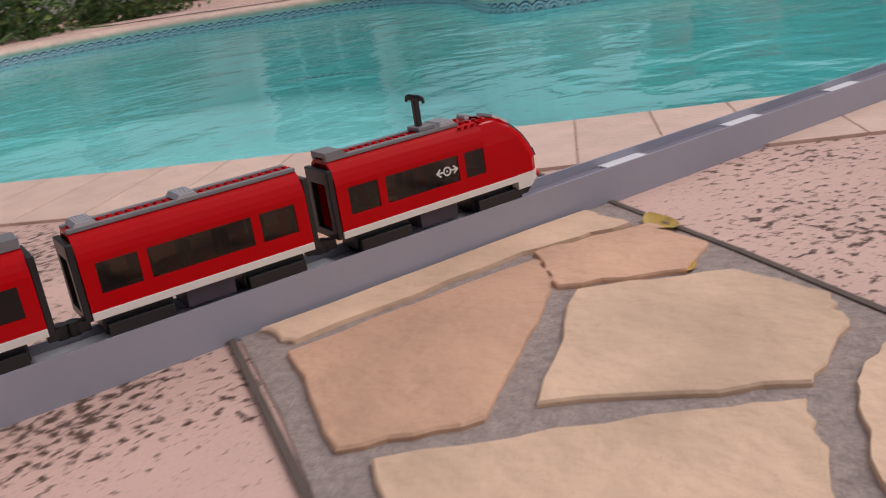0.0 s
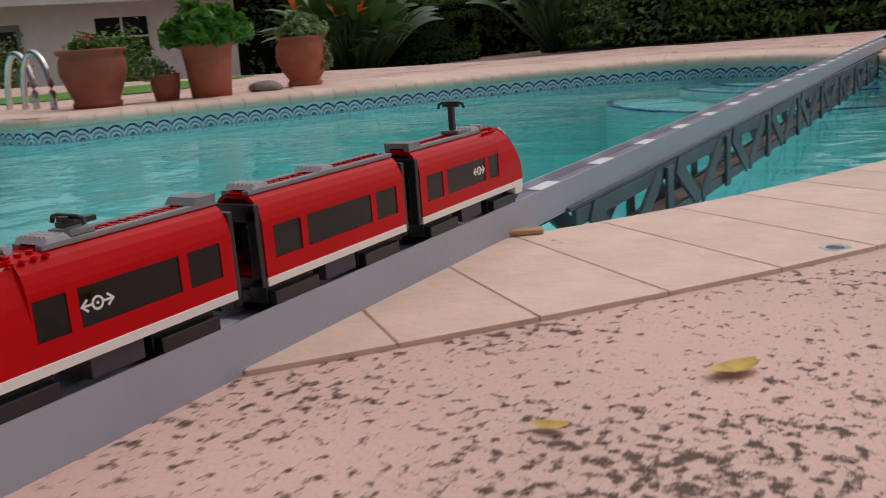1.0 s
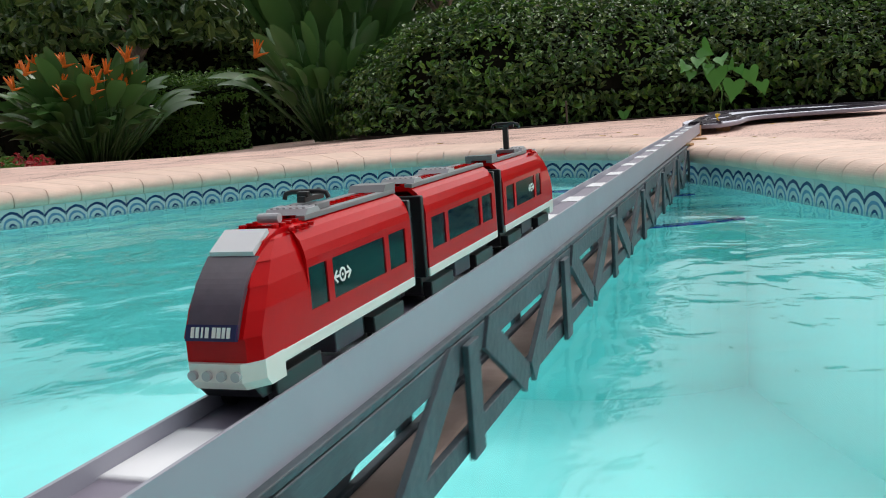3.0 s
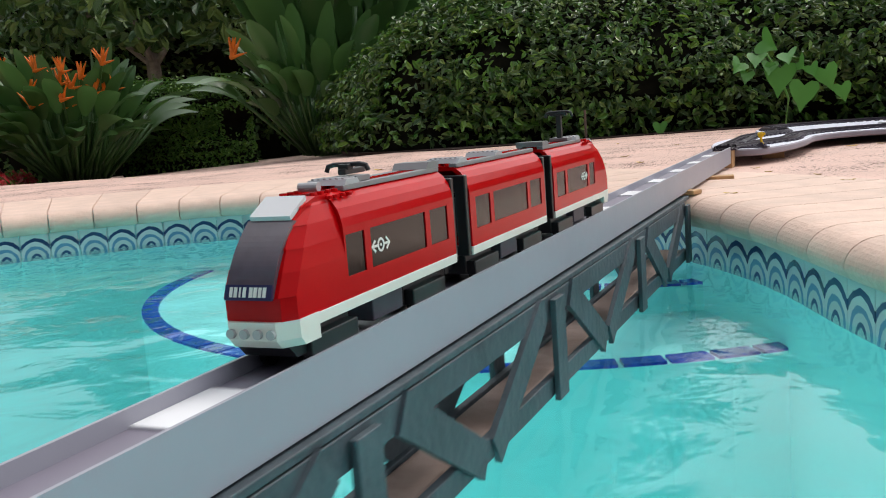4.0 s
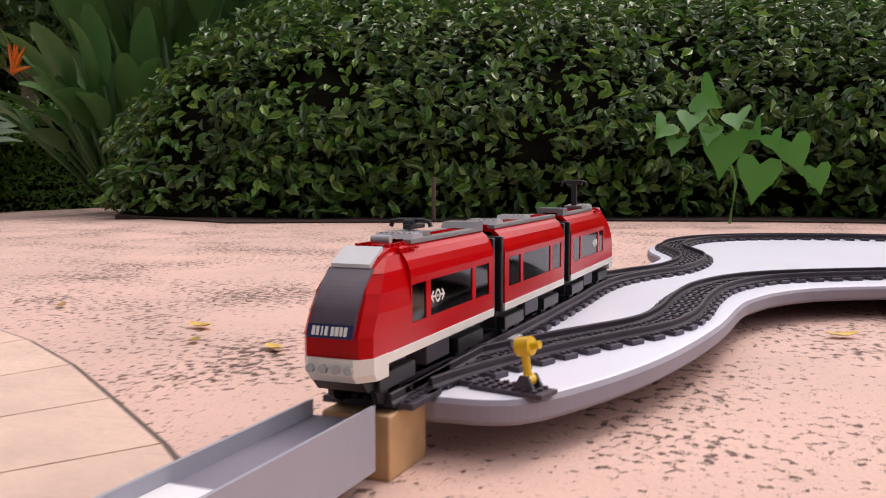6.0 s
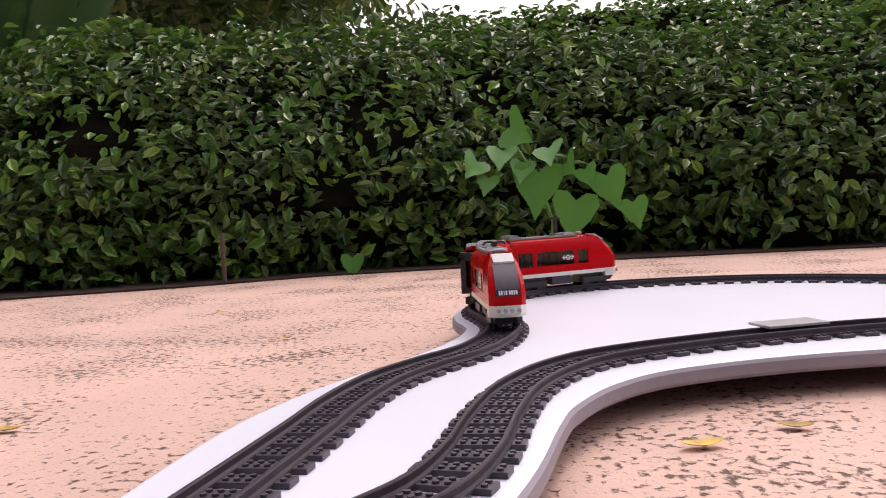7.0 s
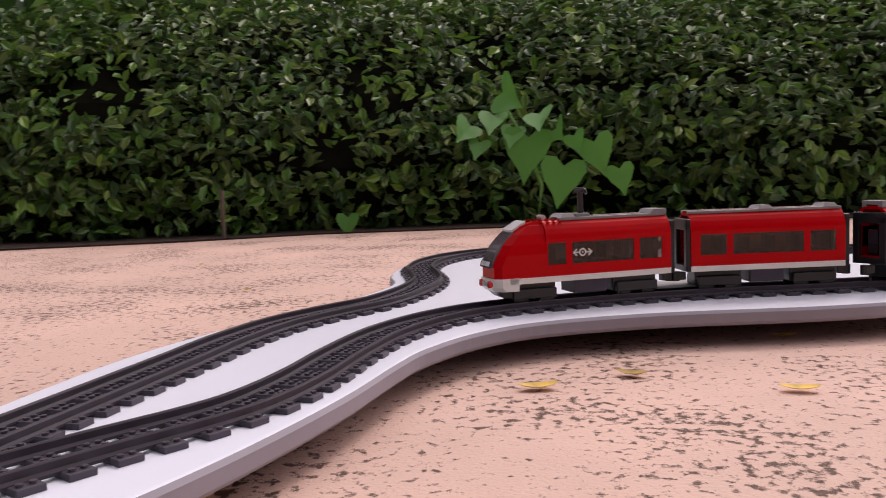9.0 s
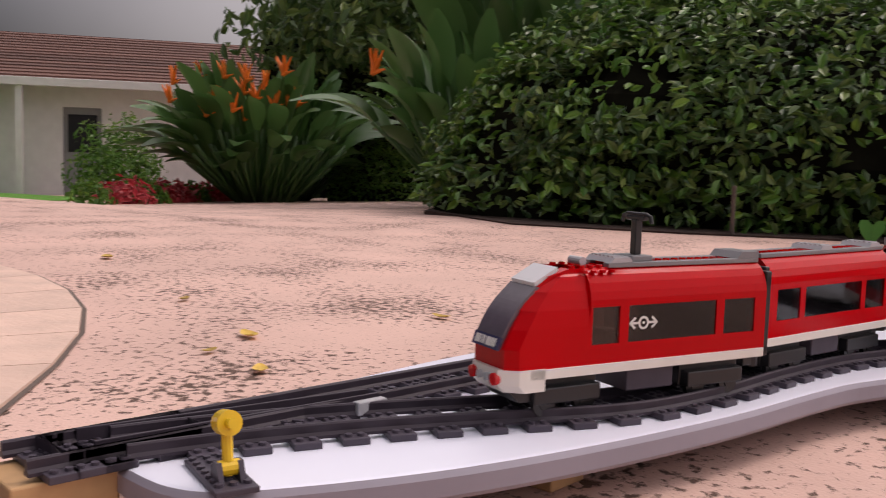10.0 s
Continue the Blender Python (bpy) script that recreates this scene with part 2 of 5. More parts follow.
PALE = leafmat("variegated_leaf", (0.12, 0.22, 0.06), (0.45, 0.50, 0.25), 0.5)
ORANGE = mat("orange_petal", (0.85, 0.20, 0.015), 0.5, vary=0.2)
PINK = leafmat("bed_flower", (0.45, 0.015, 0.03), (0.7, 0.25, 0.25), 0.6)
LAWN = mat("lawn", (0.09, 0.27, 0.02), 0.9, vary=0.3, scale=60, bump=0.8, bscale=200)
STUCCO = mat("house_wall", (0.62, 0.61, 0.60), 0.8, vary=0.05, scale=5, bump=0.1)
ROOF = mat("roof_shingle", (0.13, 0.065, 0.05), 0.85, vary=0.3, scale=25, perobj=0.25)
DARKGL = mat("window_dark", (0.02, 0.02, 0.025), 0.1)
STEEL = mat("stainless", (0.62, 0.62, 0.62), 0.2, metal=1.0)
STONE = mat("grey_stone", (0.28, 0.25, 0.22), 0.85, vary=0.3, scale=12, bump=0.6, bscale=30)


# ---- mesh helpers ----
def part(name, bm, material, parent=None, label="", smooth=False):
    me = bpy.data.meshes.new(name)
    bm.to_mesh(me)
    bm.free()
    me.materials.append(material)
    if smooth:
        for p in me.polygons:
            p.use_smooth = True
    ob = new(name, me)
    ob.parent = parent
    if label:
        ob["label"] = label
    return ob


def empty(name, m=None):
    ob = new(name)
    ob.empty_display_size = 0.02
    if m is not None:
        ob.matrix_basis = m
    return ob


def box(bm, x0, x1, y0, y1, z0, z1, bev=0.0):
    r = bmesh.ops.create_cube(bm, size=1, matrix=Matrix.LocRotScale(((x0 + x1) / 2, (y0 + y1) / 2, (z0 + z1) / 2), None, (abs(x1 - x0), abs(y1 - y0), abs(z1 - z0))))
    if bev:
        es = list({e for v in r["verts"] for e in v.link_edges})
        bmesh.ops.bevel(bm, geom=es, offset=bev, segments=2, affect="EDGES", profile=0.5)
    return bm


def cyl(bm, p, axis, r, h, seg=16, r2=None):
    rot = Vector(axis).to_track_quat("Z", "Y").to_matrix().to_4x4()
    bmesh.ops.create_cone(bm, cap_ends=True, segments=seg, radius1=r, radius2=r if r2 is None else r2, depth=h, matrix=Matrix.Translation(p) @ rot)
    return bm


def prism(bm, pts, lo, hi, axis="x"):
    """Extrude a closed outline along an axis."""
    def at(a, b, c):
        return {"x": (c, a, b), "y": (a, c, b), "z": (a, b, c)}[axis]
    v0 = [bm.verts.new(at(a, b, lo)) for a, b in pts]
    v1 = [bm.verts.new(at(a, b, hi)) for a, b in pts]
    bm.faces.new(v0[::-1])
    bm.faces.new(v1)
    for i in range(len(pts)):
        j = (i + 1) % len(pts)
        bm.faces.new((v0[i], v0[j], v1[j], v1[i]))
    bmesh.ops.recalc_face_normals(bm, faces=bm.faces)
    return bm


def loft(bm, rings, close=True, caps=True):
    rows = [[bm.verts.new(p) for p in ring] for ring in rings]
    n = len(rows[0])
    for a, b in zip(rows, rows[1:]):
        for i in range(n if close else n - 1):
            j = (i + 1) % n
            bm.faces.new((a[i], a[j], b[j], b[i]))
    if caps and close:
        bm.faces.new(rows[0][::-1])
        bm.faces.new(rows[-1])
    bmesh.ops.recalc_face_normals(bm, faces=bm.faces)
    return bm


def tube(bm, pts, r, seg=10):
    rings = []
    for i, p in enumerate(pts):
        d = (Vector(pts[min(i + 1, len(pts) - 1)]) - Vector(pts[max(i - 1, 0)])).normalized()
        q = d.to_track_quat("Z", "Y")
        rings.append([Vector(p) + q @ Vector((r * math.cos(a), r * math.sin(a), 0)) for a in [2 * math.pi * k / seg for k in range(seg)]])
    return loft(bm, rings)


def lathe(bm, prof, seg=32):
    rings = [[(r * math.cos(2 * math.pi * k / seg), r * math.sin(2 * math.pi * k / seg), z) for k in range(seg)] for r, z in prof]
    return loft(bm, rings)


def curve_through(pts, n, closed=False):
    """Catmull-Rom samples, n to a span."""
    out, m = [], len(pts)
    for i in range(m if closed else m - 1):
        p = [pts[(i + k) % m] if closed else pts[min(max(i + k, 0), m - 1)] for k in (-1, 0, 1, 2)]
        for k in range(n):
            t = k / n
            out.append(tuple(0.5 * (2 * b + (c - a) * t + (2 * a - 5 * b + 4 * c - d) * t * t + (3 * b - a - 3 * c + d) * t ** 3) for a, b, c, d in zip(*p)))
    if not closed:
        out.append(tuple(pts[-1]))
    return out


def resample(pts, step, closed=False):
    P = [Vector(p) for p in pts] + ([Vector(pts[0])] if closed else [])
    out, left = [P[0].copy()], step
    for a, b in zip(P, P[1:]):
        L, at = (b - a).length, 0.0
        while L - at >= left:
            at += left
            out.append(a.lerp(b, at / L))
            left = step
        left -= L - at
    return out


def leaves(name, centers, normals, size, material, parent=None, aspect=2.2, droop=0.25, rng=None):
    """Many small folded leaves in one mesh: six vertices each."""
    n = len(centers)
    nor = normals / np.linalg.norm(normals, axis=1)[:, None]
    up = rng.normal(size=(n, 3))
    t = np.cross(nor, up)
    t /= np.linalg.norm(t, axis=1)[:, None]
    b = np.cross(nor, t)
    L = (size * rng.uniform(0.65, 1.3, n))[:, None]
    W = L / aspect
    v = np.stack([centers - t * L / 2, centers - t * L * 0.1 + b * W / 2 + nor * W * droop, centers + t * L * 0.25 + b * W * 0.4 + nor * W * droop, centers + t * L / 2 - nor * L * 0.08, centers + t * L * 0.25 - b * W * 0.4 + nor * W * droop, centers - t * L * 0.1 - b * W / 2 + nor * W * droop], 1).reshape(-1, 3)
    f = []
    for i in range(n):
        k = 6 * i
        f += [(k, k + 1, k + 2, k + 3), (k, k + 3, k + 4, k + 5)]
    me = bpy.data.meshes.new(name)
    me.from_pydata(v.tolist(), [], f)
    me.materials.append(material)
    ob = new(name, me)
    ob.parent = parent
    return ob


def slope(x, y):
    """The garden beyond the far deck falls gently away."""
    s = min(1, max(0, (y - 12.2) / 1.6))
    return -0.042 * max(0, -x - 2.2) * s * s * (3 - 2 * s) if x > -30 else -1.17 * s * s * (3 - 2 * s)


# ---- pool and deck ----
POOL = [(-6.8, 8.2), (-5.9, 9.15), (-4.7, 9.05), (-4.05, 8.75), (-3.3, 8.5), (-2.85, 9.15), (-2.4, 9.8), (-1.95, 10.5), (-1.5, 10.98), (-1.2, 11.14), (-0.9, 11.2), (-0.55, 11.13), (-0.22, 10.92),
        (0.018, 10.69), (0.19, 10.43), (0.34, 10.08), (0.58, 9.6), (0.9, 9.2), (1.3, 8.9), (1.5, 8.6), (1.35, 8.3), (0.95, 8.05), (0.66, 7.82), (0.46, 7.56), (0.35, 7.34), (0.26, 7.15), (0.175, 6.99), (0.06, 6.82),
        (-0.19, 6.51), (-0.41, 6.27), (-0.645, 5.99), (-0.85, 5.79), (-1.1, 5.55), (-1.9, 4.85), (-3.6, 4.2), (-5.4, 4.5), (-6.8, 5.9), (-7.2, 7.2)]
WATER_Z, FLOOR_Z = -0.115, -0.75
EDGE_LINE = curve_through(POOL, 8, True)
COPING_OUT = sum(a[0] * b[1] - b[0] * a[1] for a, b in zip(POOL, POOL[1:] + POOL[:1]))  # sign of the outline's winding


def edge_blocks(step, inset):
    """Even stations along the pool edge: place, tangent angle."""
    P = resample(EDGE_LINE, step, True)
    n = len(P)
    out = []
    for i in range(n):
        a, b = P[i], P[(i + 1) % n]
        out.append(((a + b) / 2, math.atan2((b - a).y, (b - a).x), (b - a).length))
    return out


def ground_sheet():
    bm = bmesh.new()
    inner = [bm.verts.new((x, y, 0)) for x, y in EDGE_LINE]
    grid = []
    for i in range(len(inner)):
        bm.edges.new((inner[i], inner[(i + 1) % len(inner)]))
    rim = [(-11, 0), (4, 0), (4, 12.0), (-11, 12.0)]
    o = [bm.verts.new((x, y, 0)) for x, y in rim]
    for i in range(4):
        bm.edges.new((o[i], o[(i + 1) % 4]))
    bmesh.ops.triangle_fill(bm, edges=bm.edges[:], use_beauty=True)
    # outer strips: north falls away, the rest is level to the horizon
    def quads(xs, ys):
        vs = {}
        for x in xs:
            for y in ys:
                vs[x, y] = bm.verts.new((x, y, slope(x, y)))
        for a, b in zip(xs, xs[1:]):
            for c, d in zip(ys, ys[1:]):
                bm.faces.new((vs[a, c], vs[b, c], vs[b, d], vs[a, d]))
    quads([-500, -30, -24, -18, -14, -11, -9, -7.5, -6, -5, -4, -3, -2.2, -1, 0, 4, 12, 500], [12.0, 12.3, 12.6, 12.9, 13.2, 13.5, 13.8, 14.5, 16, 18, 24, 40, 500])
    quads([-500, -11], [-500, 0, 12.0])
    quads([4, 500], [-500, 0, 12.0])
    quads([-11, 4], [-500, 0])
    bmesh.ops.recalc_face_normals(bm, faces=bm.faces)
    for f in bm.faces:
        if f.normal.z < 0:
            f.normal_flip()
    return tagged(part("ground", bm, DECK), "pinkish beige cast stone pool deck with dark pits", "deck", kind="structure")


ground_sheet()
bm = bmesh.new()
wall_v = [[bm.verts.new((x, y, z)) for x, y in EDGE_LINE] for z in (-0.004, FLOOR_Z)]
for i in range(len(EDGE_LINE)):
    j = (i + 1) % len(EDGE_LINE)
    bm.faces.new((wall_v[0][i], wall_v[0][j], wall_v[1][j], wall_v[1][i]))
bm.faces.new(wall_v[1])
bmesh.ops.recalc_face_normals(bm, faces=bm.faces)
pool_shell = tagged(part("pool_basin", bm, PLASTER), "turquoise plastered swimming pool basin", "pool", kind="structure")
bm = bmesh.new()
bm.faces.new([bm.verts.new((x, y, WATER_Z)) for x, y in EDGE_LINE])
water = tagged(part("water", bm, WATER), "clear turquoise pool water with small ripples", "water", kind="structure")
if water.data.polygons[0].normal.z < 0:
    water.data.flip_normals()

# round entry steps under the far edge, with blue nosing tiles
steps = tagged(empty("pool_steps", pose(-0.3, 11.3, 0)), "pale plastered rounded pool steps with blue nosing tiles", "steps", kind="structure")
for cx, cy, r, z in ((0.02, 0.06, 0.64, -0.148), (0.0, 0.06, 0.79, -0.165), (-0.12, -0.1, 1.04, -0.215)):
    bm = bmesh.new()
    prism(bm, [(cx + r * math.cos(a), cy + r * math.sin(a)) for a in [math.pi * (0.9 + 1.2 * k / 40) for k in range(41)]], FLOOR_Z, z, "z")
    part("step", bm, PLASTER, steps)
    bm = bmesh.new()
    da = 0.075 / r
    prism(bm, [((r - 0.002) * math.cos(a), (r - 0.002) * math.sin(a)) for a in (-da / 2 + 0.004, 0, da / 2 - 0.004)] + [((r - 0.04) * math.cos(a), (r - 0.04) * math.sin(a)) for a in (da / 2 - 0.004, 0, -da / 2 + 0.004)], 0, 0.005, "z")
    first = part("nosing_tile", bm, BLUETILE, steps)
    first.matrix_basis = pose(cx, cy, z, 0, 0, 171)
    k = 1
    while k * da < math.pi * 1.1:
        t = new("nosing_tile", first.data)
        t.parent = steps
        t.matrix_basis = pose(cx, cy, z, 0, 0, math.degrees(math.pi * 0.95 + k * da))
        k += 1

# channel and bridge
CH_Y0, CH_Y1, CH_W = 3.6, 11.353, 0.0235


def top_z(y):
    return 0.0415 + 0.0135 * min(1, max(0, (y - 6.7) / 4.65))


def floor_z(y):
    return top_z(y) - 0.010


channel = tagged(empty("track_channel", pose(0, CH_Y0, 0)), "long grey plastic track channel laid across the pool", "channel")
ys = [CH_Y0, 6.7, 11.353]
for name, prof, material in (("side_wall", ((CH_W - 0.0025, CH_W), (-0.042, 0.0)), PVC), ("side_wall", ((-CH_W, -CH_W + 0.0025), (-0.042, 0.0)), PVC), ("channel_floor", ((-CH_W + 0.0025, CH_W - 0.0025), (-0.042, -0.010)), PVCIN)):
    bm = bmesh.new()
    (xa, xb), (za, zb) = prof
    loft(bm, [[(xa, y - CH_Y0, top_z(y) + za), (xb, y - CH_Y0, top_z(y) + za), (xb, y - CH_Y0, top_z(y) + zb), (xa, y - CH_Y0, top_z(y) + zb)] for y in ys])
    part(name, bm, material, channel)
bm = bmesh.new()
box(bm, -CH_W + 0.0027, CH_W - 0.0027, -0.032, 0.032, 0.0, 0.0015)
plate0 = part("joint_plate", bm, WHITEP, channel)
plate0.matrix_basis = pose(0, 0.16, floor_z(3.7))
y = 3.97
while y < 11.3:
    p = new("joint_plate", plate0.data)
    p.parent = channel
    p.matrix_basis = pose(0, y - CH_Y0, floor_z(y))
    y += 0.212


def truss_bridge():
    br = tagged(empty("truss_bridge", pose(0, 6.95, 0)), "dark slate painted wooden truss bridge over the pool", "bridge")
    Y0, Y1, zt, zb = 0.0, 3.64, -0.002, -0.1
    for sx in (-1, 1):
        x = 0.0265 * sx
        for nm, a, b in (("top_chord", zt - 0.024, zt), ("bottom_chord", zb - 0.006, zb + 0.014)):
            bm = bmesh.new()
            box(bm, x - 0.004, x + 0.004, Y0, Y1, a, b, 0.001)
            part(nm, bm, TRUSS, br)
        n = 9
        dy = (Y1 - Y0) / n
        for i in range(n):
            ya, yb, ym = Y0 + i * dy, Y0 + (i + 1) * dy, Y0 + (i + 0.5) * dy
            for nm, p, q in (("truss_diagonal", (ya + 0.05, zt - 0.01), (ym - 0.012, zb)), ("truss_diagonal", (ym + 0.012, zb), (yb - 0.045, zt - 0.01))):
                d = Vector((q[0] - p[0], q[1] - p[1])).normalized()
                w = Vector((-d.y, d.x)) * 0.0155
                bm = bmesh.new()
                prism(bm, [(p[0] + w.x, p[1] + w.y), (q[0] + w.x, q[1] + w.y), (q[0] - w.x, q[1] - w.y), (p[0] - w.x, p[1] - w.y)], x + sx * 0.0045 - 0.003, x + sx * 0.0045 + 0.003, "x")
                part(nm, bm, TRUSS, br)
            bm = bmesh.new()
            box(bm, x + sx * 0.0085 - 0.003, x + sx * 0.0085 + 0.003, yb - 0.02, yb + 0.012, zb - 0.01, zt - 0.004, 0.0008)
            part("truss_post", bm, TRUSS, br)
    bm = bmesh.new()
    box(bm, -0.022, 0.022, Y0, Y1, zb - 0.004, zb + 0.012, 0.004)
    part("bottom_plank", bm, PLANK, br, "weathered brown wooden plank")
    bm = bmesh.new()
    box(bm, -0.030, 0.030, Y0 - 0.02, Y1 + 0.05, zt + 0.001, zt + 0.007, 0.001)
    part("deck_strip", bm, TRUSS, br)
    return br


truss_bridge()
for (x, y, rz, dx, dy, h, o) in ((0.03, 11.0, 8, 0.04, 0.018, 0.0115, 0.0), (0.012, 10.68, -20, 0.032, 0.016, 0.0085, 0.0045), (0.035, 6.78, 30, 0.022, 0.009, 0.006, 0.0045), (0.0, 11.4, 0, 0.025, 0.03, 0.0435, 0.0), (0.1, 11.7, 5, 0.03, 0.02, 0.025, 0.0), (0.42, 12.72, 40, 0.03, 0.02, 0.025, 0.0), (-0.03, 12.1, 0, 0.03, 0.02, 0.025, 0.0), (0.3, 12.8, 20, 0.04, 0.02, 0.025, 0.0)):
    bm = bmesh.new()
    box(bm, -dx, dx, -dy, dy, 0, h, 0.0015)
    tagged(part("wood_block", bm, WOOD), "small sawn wooden packing block on the deck", "block", group="packing blocks").matrix_basis = pose(x, y, o, 0, 0, rz)


# ---- train ----
TRACK_L = [(0, 3.0), (0, 5.0), (0, 8.0), (0, 11.2), (0, 11.4), (0, 11.6), (0, 11.77), (-0.001, 11.9), (-0.003, 12.0), (0.006, 12.1), (0.032, 12.185), (0.068, 12.275), (0.081, 12.39), (0.072, 12.495), (0.044, 12.58), (0.017, 12.65), (0.006, 12.72), (0.008, 12.795),
           (0.030, 12.88), (0.085, 12.96), (0.17, 13.02), (0.28, 13.058), (0.40, 13.072), (0.53, 13.055), (0.66, 13.0), (0.775, 12.91), (0.838, 12.8), (0.85, 12.69), (0.82, 12.575), (0.74, 12.48), (0.62, 12.425), (0.5, 12.385), (0.37, 12.325), (0.237, 12.235),
           (0.18, 12.16), (0.148, 12.06), (0.14, 11.95), (0.141, 11.85), (0.134, 11.775), (0.118, 11.725), (0.081, 11.65), (0.048, 11.575), (0.022, 11.5), (0.008, 11.44), (0, 11.37), (0, 11.1)]
FINE = resample([(x, y, 0) for x, y in curve_through(TRACK_L, 14)], 0.01)


def rail_z(y, s):
    k = min(1, max(0, (y - 11.2) / 0.2))
    return floor_z(min(y, 11.35)) * (1 - k) + 0.0505 * k


def on_track(s):
    """Place on the track s metres past y = 3, with the rail's height."""
    i = max(0.0, min(len(FINE) - 1.001, s / 0.01))
    k = int(i)
    p = FINE[k].lerp(FINE[k + 1], i - k)
    p.z = rail_z(p.y, s)
    return p


def emblem(bm, x, yc, zc, s, sx):
    """Ring with a dot and an arrow to either side, printed on a window."""
    def flat(pts):
        prism(bm, [(yc + a * s, zc + b * s) for a, b in pts], min(x, x + 0.0004 * sx), max(x, x + 0.0004 * sx), "x")
    n = 20
    for k in range(n):
        a, b = 2 * math.pi * k / n, 2 * math.pi * (k + 1) / n
        flat([(0.36 * math.cos(a), 0.36 * math.sin(a)), (0.36 * math.cos(b), 0.36 * math.sin(b)), (0.24 * math.cos(b), 0.24 * math.sin(b)), (0.24 * math.cos(a), 0.24 * math.sin(a))])
    flat([(0.08 * math.cos(2 * math.pi * k / 10), 0.08 * math.sin(2 * math.pi * k / 10)) for k in range(10)])
    for d in (-1, 1):
        flat([(0.36 * d, -0.06), (0.95 * d, -0.06), (0.95 * d, 0.06), (0.36 * d, 0.06)])
        for e in (-1, 1):
            flat([(1.0 * d, 0.0), (0.62 * d, 0.34 * e), (0.54 * d, 0.24 * e), (0.85 * d, 0.0)])


SK = 0.028  # skirt above the rail
HW = 0.0245


def shell(bm, ya, yb, wins):
    """Side walls with window openings and a rounded roof, from ya to yb."""
    z0, z1, z2 = SK + 0.007, SK + 0.0205, SK + 0.0465
    for sx in (-1, 1):
        xa, xb = sx * HW, sx * (HW - 0.003)
        box(bm, xa, xb, ya, yb, z0, z1)
        cuts = [ya] + [c for w in sorted(wins) for c in w] + [yb]
        for a, b in zip(cuts[::2], cuts[1::2]):
            box(bm, xa, xb, a, b, z1, z2)
    outer = [(-HW, z2), (-HW, z2 + 0.005), (-HW + 0.001, z2 + 0.0105), (-HW + 0.003, z2 + 0.0165), (-HW + 0.0065, z2 + 0.0215), (-HW + 0.0105, z2 + 0.0247), (-0.012, z2 + 0.026)]
    outer += [(-a, b) for a, b in outer[::-1]]
    inner = [(a * 0.88, b - 0.003 if i not in (0, 13) else b) for i, (a, b) in enumerate(outer)][::-1]
    loft(bm, [[(a, y, b) for a, b in outer + inner] for y in (ya, yb)])
    box(bm, -HW + 0.003, HW - 0.003, ya, yb, z0 - 0.001, z0 + 0.003)


def stud(bm, x, y, z):
    cyl(bm, (x, y, z + 0.0009), (0, 0, 1), 0.0024, 0.0018, 8)


def bogie(car, y):
    bm = bmesh.new()
    box(bm, -0.0135, 0.0135, y - 0.03, y + 0.03, 0.010, SK - 0.001, 0.001)
    box(bm, -0.0215, 0.0215, y - 0.028, y + 0.028, 0.0095, 0.021, 0.001)
    b = part("bogie", bm, BLACK, car)
    for dy in (-0.017, 0.017):
        for sx in (-1, 1):
            bm = bmesh.new()
            cyl(bm, (sx * 0.0158, y + dy, 0.009), (1, 0, 0), 0.009, 0.004, 18)
            cyl(bm, (sx * 0.0180, y + dy, 0.009), (1, 0, 0), 0.004, 0.0008, 10)
            part("wheel", bm, BLACK, b)


def gangway(car, y, d):
    bm = bmesh.new()
    ya, yb = sorted((y, y + 0.006 * d))
    for sx in (-1, 1):
        box(bm, sx * 0.0235, sx * 0.014, ya, yb, SK + 0.002, SK + 0.062, 0.001)
    box(bm, -0.0235, 0.0235, ya, yb, SK + 0.052, SK + 0.066, 0.001)
    box(bm, -0.0235, 0.0235, ya, yb, SK, SK + 0.008, 0.001)
    part("end_frame", bm, BLACK, car)
    bm = bmesh.new()
    box(bm, -0.005, 0.005, *sorted((y, y + 0.017 * d)), 0.016, 0.026, 0.001)
    cyl(bm, (0, y + 0.013 * d, 0.021), (0, 0, 1), 0.006, 0.012, 12)
    part("coupler", bm, BLACK, car)


def window(car, ya, yb, glass, mark=False):
    for sx in (-1, 1):
        bm = bmesh.new()
        box(bm, sx * (HW - 0.0022), sx * (HW - 0.0008), ya, yb, SK + 0.0205, SK + 0.0465)
        w = part("window", bm, glass, car)
        if mark:
            bm = bmesh.new()
            emblem(bm, sx * (HW - 0.0007), mark, SK + 0.0335, 0.0132, sx)
            part("printed_mark", bm, PRINT, w, "white printed ring with two arrows")


def seats(car, ya, yb):
    y = ya
    while y < yb:
        for sx in (-1, 1):
            bm = bmesh.new()
            box(bm, sx * 0.004, sx * 0.018, y, y + 0.014, SK + 0.011, SK + 0.024, 0.001)
            box(bm, sx * 0.004, sx * 0.018, y, y + 0.004, SK + 0.024, SK + 0.042, 0.001)
            part("seat", bm, DGREY if int(y * 500) % 3 else PLANK, car)
        y += 0.034


